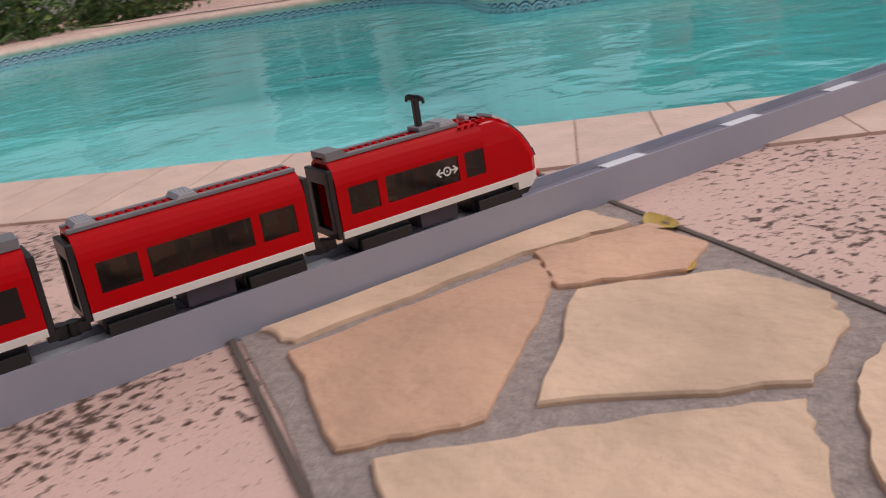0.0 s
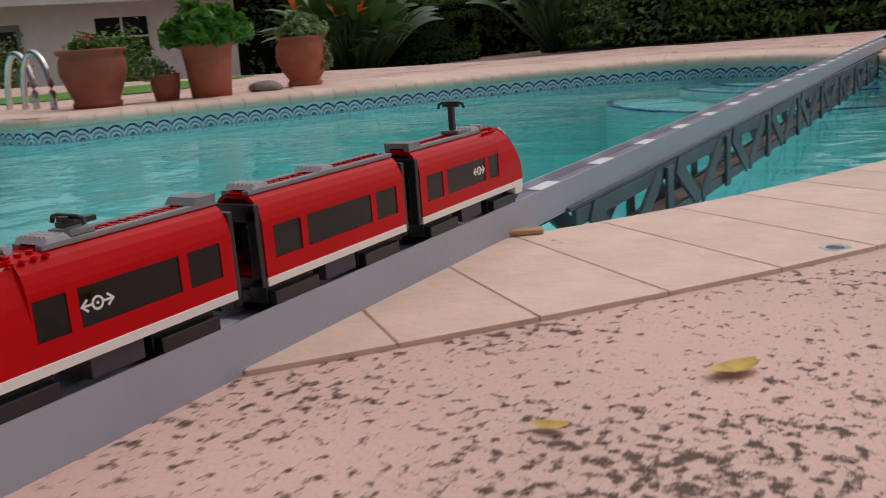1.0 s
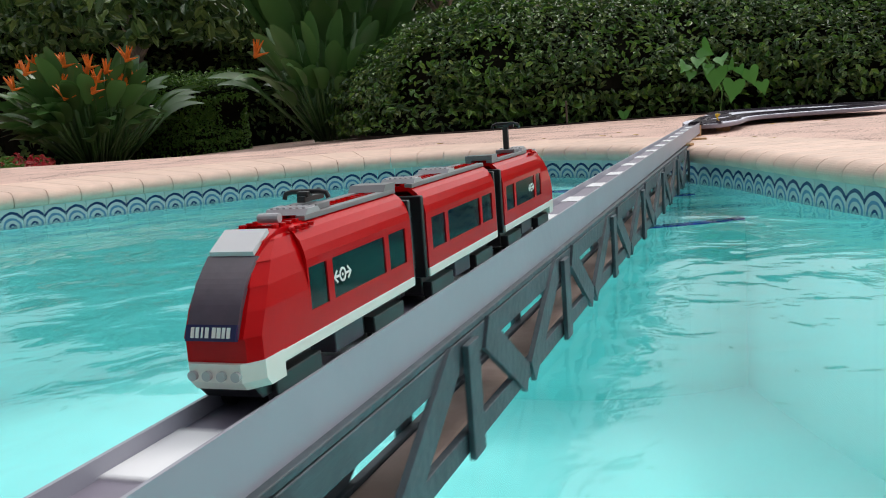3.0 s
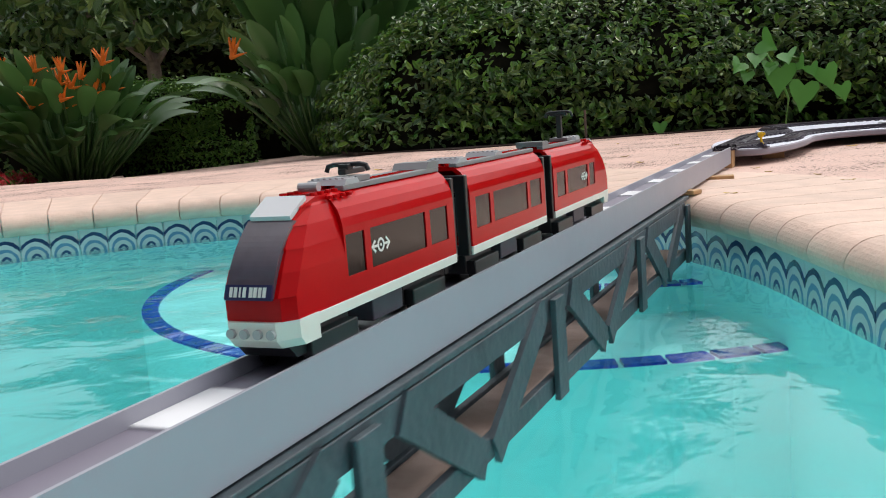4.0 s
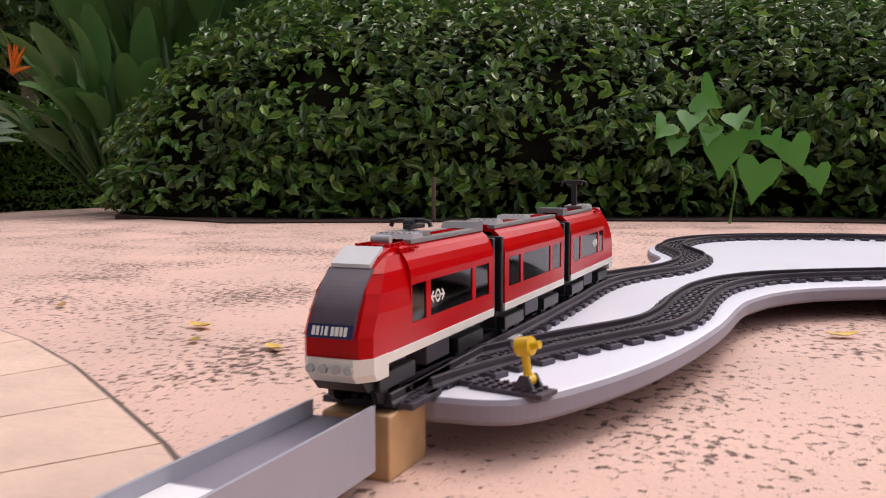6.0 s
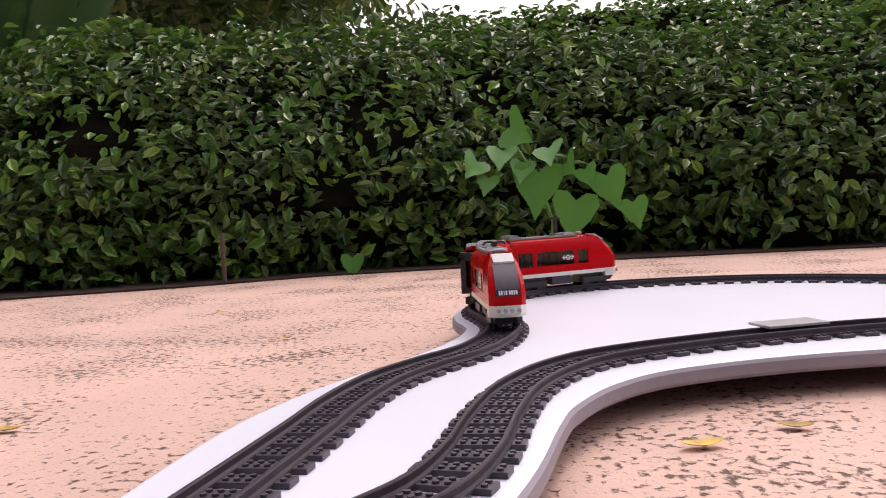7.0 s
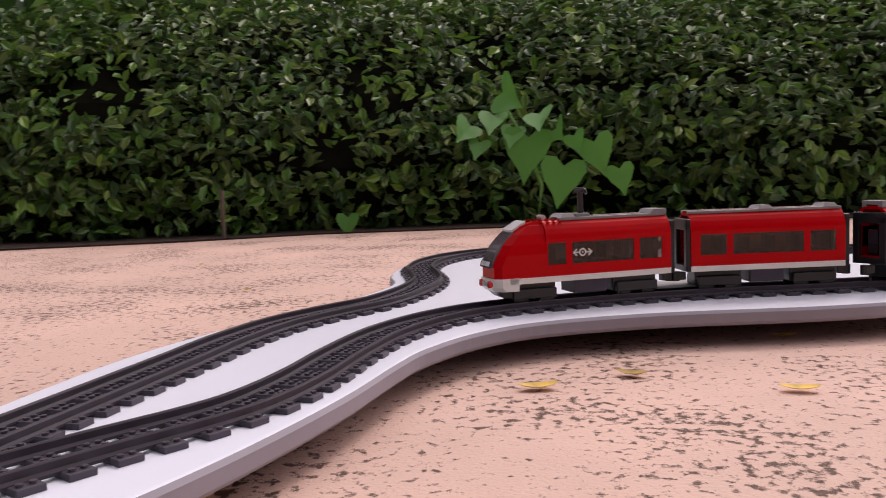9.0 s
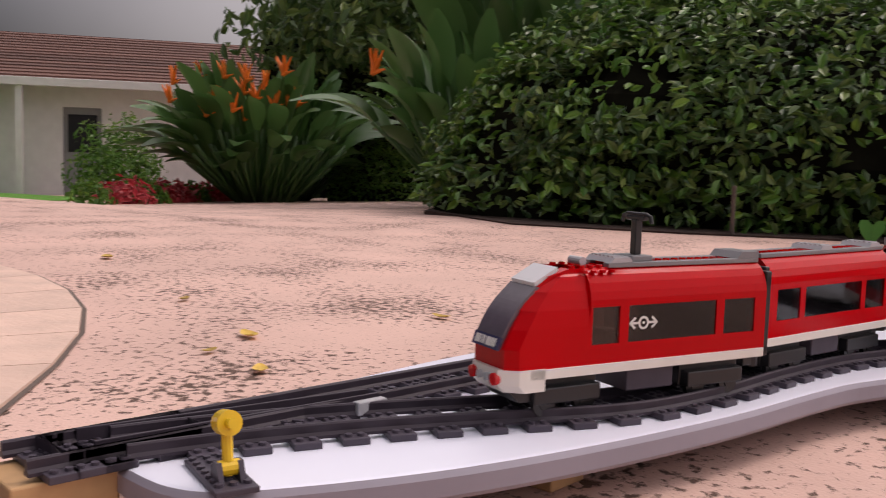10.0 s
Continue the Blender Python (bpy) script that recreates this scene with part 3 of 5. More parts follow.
def roof(car, ya, yb, grilles):
    zt = SK + 0.0725
    bm = bmesh.new()
    for sx in (-1, 1):
        box(bm, sx * 0.008, sx * 0.0145, ya, yb, zt - 0.0005, zt + 0.003, 0.0006)
    part("roof_strip", bm, GREY, car)
    bm = bmesh.new()
    box(bm, -0.008, 0.008, ya, yb, zt - 0.001, zt + 0.001)
    y = ya + 0.006
    while y < yb:
        stud(bm, -0.004, y, zt + 0.001)
        stud(bm, 0.004, y, zt + 0.001)
        y += 0.008
    part("roof_plate", bm, RED, car)
    for g in grilles:
        bm = bmesh.new()
        prism(bm, [(g - 0.010, zt + 0.003), (g + 0.010, zt + 0.003), (g + 0.007, zt + 0.0065), (g - 0.007, zt + 0.0065)], -0.0145, 0.0145, "x")
        for k in range(6):
            box(bm, -0.0125 + k * 0.0045, -0.0105 + k * 0.0045, g - 0.007, g + 0.007, zt + 0.0064, zt + 0.0074)
        part("roof_grille", bm, LGREY, car)


def skirt(car, ya, yb):
    bm = bmesh.new()
    box(bm, -HW - 0.0004, HW + 0.0004, ya, yb, SK, SK + 0.007, 0.0004)
    part("skirt", bm, WHITE, car, "white lower stripe")
    bm = bmesh.new()
    ym = (ya + yb) / 2
    box(bm, -0.019, 0.019, ym - 0.022, ym + 0.022, 0.0115, SK - 0.0005, 0.001)
    part("equipment_box", bm, DGREY, car)


def coach(label):
    car = tagged(empty("train_coach"), label, "toy train", group="toy train cars")
    a, b = -0.1, 0.1
    wins = [(-0.088, -0.054), (-0.046, 0.046), (0.054, 0.088)]
    bm = bmesh.new()
    shell(bm, a, b, wins)
    part("body", bm, RED, car, smooth=False)
    for w in wins:
        window(car, *w, GLASS)
    skirt(car, a, b)
    roof(car, a, b, (-0.085, 0.0))
    seats(car, -0.08, 0.085)
    for d in (-1, 1):
        gangway(car, 0.1 * d, d)
    for y in (-0.062, 0.062):
        bogie(car, y)
    return car


def cab_car(label, raised, glass, lampmat, light_label):
    """End car, nose towards +y, 0.242 m long."""
    car = tagged(empty("train_cab_car"), label, "toy train", group="toy train cars")
    a, b = -0.118, 0.052
    wins = [(-0.106, -0.074), (-0.066, 0.018), (0.026, 0.05)]
    bm = bmesh.new()
    shell(bm, a, b, wins)
    # stepped nose: five sloping courses, each set back from the one below
    zc = [SK + 0.007, SK + 0.021, SK + 0.034, SK + 0.046, SK + 0.058, SK + 0.0675, SK + 0.0725]
    yc = [0.117, 0.1185, 0.112, 0.105, 0.0955, 0.083, 0.066]
    yt = [0.1185, 0.1118, 0.1040, 0.0940, 0.0812, 0.065, 0.05]
    for k in range(6):
        wl = HW if k < 3 else HW - 0.0012 * (k - 2) ** 1.7
        wu = HW if k < 2 else HW - 0.0012 * (k - 1) ** 1.7
        for sx in ((-1, 1) if 1 <= k else (0,)):
            if sx == 0:
                ring0 = [(-wl, b, zc[k]), (-wl, yc[k] - 0.008, zc[k]), (-wl + 0.006, yc[k], zc[k]), (wl - 0.006, yc[k], zc[k]), (wl, yc[k] - 0.008, zc[k]), (wl, b, zc[k])]
                ring1 = [(x, min(y, yt[k]) if y > b else y, zc[k + 1]) for x, y, _ in ring0]
            else:
                inl, inu = 0.0152, 0.0152
                ring0 = [(sx * wl, b, zc[k]), (sx * wl, yc[k] - 0.009, zc[k]), (sx * (wl - 0.006), yc[k], zc[k]), (sx * inl, yc[k], zc[k]), (sx * inl, b, zc[k])]
                ring1 = [(sx * wu, b, zc[k + 1]), (sx * wu, max(b, yt[k] - 0.009), zc[k + 1]), (sx * (wu - 0.006), yt[k], zc[k + 1]), (sx * inu, yt[k], zc[k + 1]), (sx * inu, b, zc[k + 1])]
            loft(bm, [ring0, ring1])
    part("body", bm, RED, car)
    for i, w in enumerate(wins):
        window(car, *w, glass, mark=(0.004 if i == 1 else False))
    # windscreen, sign and roof visor
    bm = bmesh.new()
    front = [(0.1200, SK + 0.0215), (0.1165, SK + 0.031), (0.1110, SK + 0.041), (0.1030, SK + 0.051), (0.0915, SK + 0.0615)]
    front = curve_through(front, 4)
    prism(bm, front + [(a - 0.003, b - 0.001) for a, b in front[::-1]], -0.0158, 0.0158, "x")
    part("windscreen", bm, SCREEN, car, "smoked sloping windscreen")
    bm = bmesh.new()
    box(bm, -0.0118, 0.0118, 0.060, 0.064, SK + 0.012, SK + 0.055)
    part("bulkhead", bm, DGREY, car)
    bm = bmesh.new()
    prism(bm, [(0.1218, SK + 0.0205), (0.1188, SK + 0.0290), (0.1170, SK + 0.0285), (0.1195, SK + 0.0200)], -0.0158, 0.0158, "x")
    sign = part("destination_sign", bm, SIGN, car, "dark blue sign strip with plain pale bars")
    for k, w in enumerate((2.1, 1.9, 2.3, 2.3, 2.1, 1.0, 2.0, 2.0)):
        bm = bmesh.new()
        x = -0.0112 + k * 0.0030 + (0.0014 if k > 3 else 0)
        prism(bm, [(0.1217, SK + 0.0223), (0.1197, SK + 0.0277), (0.1188, SK + 0.0275), (0.1208, SK + 0.0221)], x - w * 0.0005, x + w * 0.0005, "x")
        part("plain_bar", bm, PRINT, sign)
    bm = bmesh.new()
    prism(bm, [(0.0925, SK + 0.0640), (0.074, SK + 0.0740), (0.073, SK + 0.0715), (0.0915, SK + 0.0612)], -0.0140, 0.0140, "x")
    part("roof_visor", bm, VISOR, car, "pale grey panel above the windscreen")
    bm = bmesh.new()
    for k in range(4):
        for sx in (-1, 1):
            stud(bm, sx * 0.018, 0.03 + k * 0.008, SK + 0.0695)
            stud(bm, sx * 0.011, 0.036 + k * 0.008, SK + 0.0725)
    part("roof_studs", bm, RED, car)
    bm = bmesh.new()
    cyl(bm, (0, 0.047, SK + 0.0765), (1, 0, 0), 0.003, 0.014, 12)
    part("horn", bm, LGREY, car)
    skirt(car, a, 0.1)
    # white bumper with lamps
    bm = bmesh.new()
    loft(bm, [[(-HW - 0.0004, 0.088, z), (-HW - 0.0004, 0.108 + e, z), (-0.016, 0.1195 + e, z), (0.016, 0.1195 + e, z), (HW + 0.0004, 0.108 + e, z), (HW + 0.0004, 0.088, z)] for z, e in ((SK - 0.008, -0.004), (SK - 0.003, 0.0005), (SK + 0.0075, 0.0008))])
    bumper = part("bumper", bm, WHITE, car, "white front bumper")
    for x in (-0.0135, -0.0045, 0.0045, 0.0135):
        bm = bmesh.new()
        r = 0.0028
        if raised and abs(x) > 0.01:
            r = 0.0042
        cyl(bm, (x, 0.1206, SK + 0.001), (0, 1, 0), r, 0.004, 16)
        part("headlight", bm, lampmat if abs(x) > 0.01 or not raised else LGREY, bumper, light_label if abs(x) > 0.01 or not raised else "")
    bm = bmesh.new()
    prism(bm, [(0.09, SK - 0.008), (0.112, SK - 0.008), (0.104, 0.012), (0.09, 0.012)], -0.018, 0.018, "x")
    part("plough", bm, BLACK, car)
    roof(car, a, 0.03, (0.018,))
    bm = bmesh.new()
    zt = SK + 0.0755
    box(bm, -0.011, 0.011, -0.013, 0.006, zt, zt + 0.004, 0.0006)
    panto = part("pantograph_base", bm, GREY, car)
    bm = bmesh.new()
    if raised:
        box(bm, -0.003, 0.003, -0.009, -0.003, zt + 0.004, zt + 0.030, 0.0008)
        box(bm, -0.010, 0.010, -0.0085, -0.0035, zt + 0.029, zt + 0.0325, 0.001)
        tube(bm, [(-0.016, -0.006, zt + 0.0275), (-0.0145, -0.006, zt + 0.032), (-0.010, -0.006, zt + 0.0335), (0.010, -0.006, zt + 0.0335), (0.0145, -0.006, zt + 0.032), (0.016, -0.006, zt + 0.0275)], 0.0016)
    else:
        box(bm, -0.003, 0.003, -0.022, 0.006, zt + 0.005, zt + 0.009, 0.0008)
        tube(bm, [(-0.016, -0.002, zt + 0.007), (-0.0145, -0.002, zt + 0.0105), (-0.01, -0.002, zt + 0.0115), (0.01, -0.002, zt + 0.0115), (0.0145, -0.002, zt + 0.0105), (0.016, -0.002, zt + 0.007)], 0.0017)
        box(bm, -0.004, 0.004, -0.004, 0.004, zt + 0.008, zt + 0.012, 0.0008)
    part("pantograph_arm", bm, BLACK, car, "raised black pantograph" if raised else "folded black pantograph")
    bm = bmesh.new()
    prism(bm, [(-0.118, zt), (-0.095, zt), (-0.100, zt + 0.005), (-0.118, zt + 0.005)], -0.0145, 0.0145, "x")
    part("roof_box", bm, GREY, car)
    seats(car, -0.1, 0.02)
    gangway(car, a, -1)
    for y in (-0.072, 0.066):
        bogie(car, y)
    return car


SCREEN = mat("plum_windscreen", (0.10, 0.075, 0.095), 0.12, vary=0.15, scale=60, coat=0.6)
VISOR = mat("white_grey_panel", (0.62, 0.62, 0.64), 0.25, vary=0.04)
REDLAMP = mat("red_lamp", (0.6, 0.01, 0.01), 0.15)
CLEARLAMP = mat("clear_lamp", (0.45, 0.45, 0.45), 0.12)
lead_car = cab_car("red and white toy train cab car with raised pantograph", True, GLASS, REDLAMP, "round red lamp")
mid_car = coach("red and white toy train coach with smoked windows")
rear_car = cab_car("red and white toy train cab car with folded pantograph", False, GLASSD, CLEARLAMP, "round clear lamp")


def run_rows(offset, flip, keys):
    """Rows for one car whose middle runs offset metres behind the train's front."""
    rows = []
    for k in range(0, 101):
        t = k / 10
        s = float(np.interp(t, [a for a, _ in keys], [b for _, b in keys])) - offset
        p, q = on_track(s + 0.065), on_track(s - 0.065)
        d = (p - q).normalized()
        m = (p + q) / 2
        yaw = math.degrees(math.atan2(-d.x, d.y))
        pitch = math.degrees(math.asin(d.z))
        rows.append((t, pose(m.x, m.y, m.z, pitch, 0, yaw) @ pose(0, 0, 0, 0, 0, 180 if flip else 0)))
    return rows


# ---- loop board and track ----
BOARD_PTS = [(-0.035, 11.43), (-0.048, 11.5), (-0.056, 11.59), (-0.07, 11.691), (-0.08, 11.778), (-0.086, 11.914), (-0.078, 12.017), (-0.058, 12.119), (-0.011, 12.273), (0.013, 12.39), (0.014, 12.5), (-0.018, 12.59), (-0.036, 12.67), (-0.04, 12.76), (-0.022, 12.88), (0.035, 12.985), (0.13, 13.055),
             (0.25, 13.1), (0.39, 13.118), (0.55, 13.1), (0.69, 13.04), (0.815, 12.94), (0.885, 12.815), (0.9, 12.69), (0.872, 12.55), (0.80, 12.425), (0.711, 12.345), (0.599, 12.292), (0.422, 12.238), (0.297, 12.172), (0.237, 12.1), (0.205, 12.012), (0.196, 11.94),
             (0.19, 11.82), (0.175, 11.7), (0.155, 11.6), (0.13, 11.52), (0.1, 11.455), (0.072, 11.433), (0.032, 11.428)]
BT = 0.044
board = tagged(empty("track_board", pose(0, 11.4, 0)), "white keyhole-shaped board with grey rim carrying the loop track", "board")
outline = curve_through(BOARD_PTS, 6, False)
bm = bmesh.new()
rings = []
for inset, z in ((0.004, BT - 0.019), (0.0, BT - 0.015), (0.0, BT - 0.004), (0.003, BT - 0.0005), (0.006, BT)):
    ring = []
    n = len(outline)
    for i, (x, y) in enumerate(outline):
        ax, ay = outline[(i - 1) % n]
        cx, cy = outline[(i + 1) % n]
        tx, ty = cx - ax, cy - ay
        L = math.hypot(tx, ty)
        ring.append((x + ty / L * inset, y - tx / L * inset - 11.4, z))
    rings.append(ring)
loft(bm, rings)
bm.faces.ensure_lookup_table()
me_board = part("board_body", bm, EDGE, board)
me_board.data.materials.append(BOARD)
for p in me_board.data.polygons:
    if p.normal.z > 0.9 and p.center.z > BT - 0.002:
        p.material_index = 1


def track(pts, label):
    tr = tagged(empty("toy_track", pose(pts[0].x, pts[0].y, 0)), label, "track", group="toy rail track")
    o = Vector((pts[0].x, pts[0].y, 0))
    P = resample([p - o for p in pts], 0.012)
    def side(i):
        d = (P[min(i + 1, len(P) - 1)] - P[max(i - 1, 0)]).normalized()
        return Vector((d.y, -d.x, 0)), d
    for sg in (-1, 1):
        bm = bmesh.new()
        rings = []
        for i, p in enumerate(P):
            n, _ = side(i)
            rings.append([p + n * (sg * 0.020 + a) + Vector((0, 0, z)) for a, z in ((-0.0034, BT + 0.003), (0.0034, BT + 0.003), (0.0034, BT + 0.005), (0.0018, BT + 0.007), (0.0018, BT + 0.0115), (0.001, BT + 0.0125), (-0.001, BT + 0.0125), (-0.0018, BT + 0.0115), (-0.0018, BT + 0.007), (-0.0034, BT + 0.005))])
        loft(bm, rings)
        part("rail", bm, RAIL, tr)
    bm = bmesh.new()
    box(bm, -0.034, 0.034, -0.0088, 0.0088, BT, BT + 0.0045, 0.0005)
    for x in (-0.028, -0.012, -0.004, 0.004, 0.012, 0.028):
        for y in (-0.004, 0.004):
            stud(bm, x, y, BT + 0.0045)
    proto = None
    T = resample([p - o for p in pts], 0.032)
    for i in range(len(T) - 1):
        d = T[i + 1] - T[i]
        m = (T[i] + T[i + 1]) / 2
        if proto is None:
            proto = part("sleeper", bm, DGREY, tr)
            s = proto
        else:
            s = new("sleeper", proto.data)
            s.parent = tr
        s.matrix_basis = pose(m.x, m.y, 0, 0, 0, math.degrees(math.atan2(-d.x, d.y)))
    return tr


i0 = next(i for i, p in enumerate(FINE) if p.y > 11.37)
i1 = max(i for i, p in enumerate(FINE) if p.y > 11.42 and i > len(FINE) // 2)
track(FINE[i0:i1], "dark grey plastic toy railway track with studded sleepers, one continuous loop")
# points: frog, guard blades and the switch stand
switch = tagged(empty("track_switch", pose(0.034, 11.58, BT)), "dark grey track switch with steel frog and blades", "switch")
bm = bmesh.new()
box(bm, -0.003, 0.004, 0.01, 0.035, 0.004, 0.0132, 0.001)
part("frog", bm, LGREY, switch)
for x, rz in ((-0.014, -3), (-0.030, -8)):
    bm = bmesh.new()
    box(bm, -0.0012, 0.0012, -0.16, 0.04, 0.003, 0.013, 0.0004)
    part("blade", bm, RAIL, switch).matrix_basis = pose(x, 0, 0, 0, 0, rz)
stand = tagged(empty("switch_stand", pose(0.076, 11.464, BT, 0, 0, -12)), "yellow switch lever on a dark grey studded plate", "switch lever")
bm = bmesh.new()
box(bm, -0.028, 0.032, -0.012, 0.012, 0, 0.0034, 0.0005)
for k in range(7):
    for y in (-0.008, 0.0, 0.008):
        stud(bm, -0.024 + k * 0.008, y, 0.0034)
part("base_plate", bm, DGREY, stand)
bm = bmesh.new()
for y in (-0.006, 0.006):
    prism(bm, [(0.006, 0.0034), (0.024, 0.0034), (0.018, 0.014), (0.012, 0.014)], y - 0.0015, y + 0.0015, "y")
part("bracket", bm, DGREY, stand)
bm = bmesh.new()
tube(bm, [(0.015, 0, 0.006), (0.0145, 0, 0.014), (0.013, 0, 0.022), (0.012, 0, 0.03)], 0.0032)
cyl(bm, (0.012, 0, 0.034), (1, 0, 0.2), 0.007, 0.011, 18)
cyl(bm, (0.020, 0, 0.0355), (1, 0, 0.2), 0.003, 0.008, 12)
cyl(bm, (0.015, 0, 0.010), (0, 1, 0), 0.0045, 0.012, 12)
part("lever", bm, YELLOW, stand, "bright yellow lever", smooth=False)
bm = bmesh.new()
box(bm, -0.04, 0.04, -0.026, 0.02, 0, 0.0034, 0.0006)
tagged(part("speed_plate", bm, LGREY), "flat pale grey plate lying between the rails", "plate").matrix_basis = pose(0.432, 12.383, BT + 0.0128, 0, 0, 24)


# ---- loose things on the deck ----
def dead_leaf(x, y, rz, size, curl):
    bm = bmesh.new()
    rings = []
    for k in range(7):
        u = k / 6
        w = size * 0.26 * math.sin(math.pi * (0.08 + 0.88 * u)) ** 0.8
        z = curl * size * (4 * (u - 0.5) ** 2)
        rings.append([(-w, (u - 0.5) * size, z + 0.25 * w), (-w * 0.5, (u - 0.5) * size, z + 0.06 * w), (0, (u - 0.5) * size, z), (w * 0.5, (u - 0.5) * size, z + 0.06 * w), (w, (u - 0.5) * size, z + 0.25 * w)])
    loft(bm, rings, close=False)
    ob = tagged(part("dead_leaf", bm, DRYLEAF, smooth=True), "curled yellow dead leaf lying on the deck", "leaf", group="dead leaves")
    ob.matrix_basis = pose(x, y, 0.003, 0, 0, rz)


for x, y, rz, s in ((0.306, 12.033, 110, 0.05), (0.392, 12.099, 70, 0.042), (0.547, 12.053, 85, 0.045), (0.563, 12.323, 100, 0.035), (-0.45, 11.8, 80, 0.05), (-0.284, 11.713, 60, 0.04), (-1.34, 12.0, 70, 0.06), (-0.396, 11.717, 20, 0.03), (-0.417, 12.09, 95, 0.04), (-0.751, 11.869, 40, 0.035), (-0.35, 12.74, 70, 0.03),
                    (0.101, 10.67, 75, 0.035), (0.13, 11.15, 60, 0.03), (0.09, 11.28, 120, 0.03), (0.24, 11.02, 45, 0.03), (0.3, 10.86, 100, 0.035), (0.13, 6.0, 70, 0.075), (0.232, 5.925, 20, 0.035), (0.36, 6.43, 140, 0.05), (0.09, 6.75, 60, 0.025), (0.42, 6.9, 60, 0.03), (0.28, 6.3, 100, 0.03), (-0.7, 13.2, 30, 0.03)):
    dead_leaf(x, y, rz, s * 0.8, 0.1)
bm = bmesh.new()
lathe(bm, [(0.009, 0.0), (0.017, 0.0), (0.017, 0.003), (0.015, 0.004), (0.009, 0.0035)], 24)
tagged(part("deck_ring", bm, LGREY), "small pale metal anchor ring set in the deck", "ring").matrix_basis = pose(0.375, 6.79, 0.001)

# flagstones in mortar
pav = tagged(empty("flagstone_paving", pose(0, 5.5, 0)), "crazy paving of pink and cream sandstone in grey mortar", "paving", kind="structure")
bm = bmesh.new()
prism(bm, [(a, b - 5.5) for a, b in [(-0.35, 5.66), (-0.3, 6.1), (0.047, 6.026), (0.237, 5.981), (0.407, 5.937), (1.7, 5.6), (1.6, 5.15), (0.291, 5.522), (0.188, 5.549)]], -0.01, 0.0025, "z")
part("mortar_bed", bm, MORTAR, pav)
for pts, material in (([(0.096, 5.596), (0.104, 5.858), (0.15, 5.84), (0.195, 5.792), (0.311, 5.643), (0.27, 5.552)], SLAB_A), ([(0.086, 5.868), (0.121, 5.993), (0.209, 5.98), (0.239, 5.916), (0.174, 5.825)], SLAB_A), ([(0.193, 5.828), (0.271, 5.94), (0.362, 5.941), (0.405, 5.898), (0.437, 5.813), (0.322, 5.677)], SLAB_B),
                      ([(0.298, 5.562), (0.388, 5.715), (0.447, 5.793), (0.495, 5.745), (0.6, 5.62), (0.45, 5.5)], SLAB_B), ([(0.03, 5.6), (0.03, 5.99), (0.105, 5.985), (0.076, 5.86), (0.082, 5.61)], SLAB_B), ([(0.43, 5.915), (0.7, 5.84), (0.62, 5.68), (0.51, 5.76), (0.455, 5.83)], SLAB_B), ([(-0.3, 5.68), (-0.26, 6.06), (-0.1, 6.02), (-0.05, 5.63)], SLAB_A)):
    rng = random.Random(int(pts[0][0] * 1e4) + 7)
    fine = []
    for i, (x, y) in enumerate(pts):
        nx, ny = pts[(i + 1) % len(pts)]
        for k in range(6):
            u = k / 6
            j = 0.0035 if k else 0.001
            fine.append((x + (nx - x) * u + rng.uniform(-j, j), y + (ny - y) * u + rng.uniform(-j, j) - 5.5))
    bm = bmesh.new()
    cx, cy = sum(p[0] for p in fine) / len(fine), sum(p[1] for p in fine) / len(fine)
    loft(bm, [[(cx + (x - cx) * k, cy + (y - cy) * k, z) for x, y in fine] for k, z in ((1.0, -0.004), (1.0, 0.0055), (0.985, 0.0075))])
    part("flagstone", bm, material, pav)
for a, b in (((-0.35, 5.655), (0.29, 5.518)), ((0.29, 5.518), (1.6, 5.14)), ((-0.3, 6.105), (0.237, 5.985)), ((0.237, 5.985), (1.7, 5.605))):
    d = Vector(b) - Vector(a)
    bm = bmesh.new()
    box(bm, 0, d.length, -0.0035, 0.0035, -0.004, 0.0042)
    tagged(part("expansion_joint", bm, JOINT), "dark open joint between deck slabs", "joint", kind="structure").matrix_basis = pose(a[0], a[1], 0, 0, 0, math.degrees(math.atan2(d.y, d.x)))

# ---- planting ----
RNG = np.random.default_rng(5)


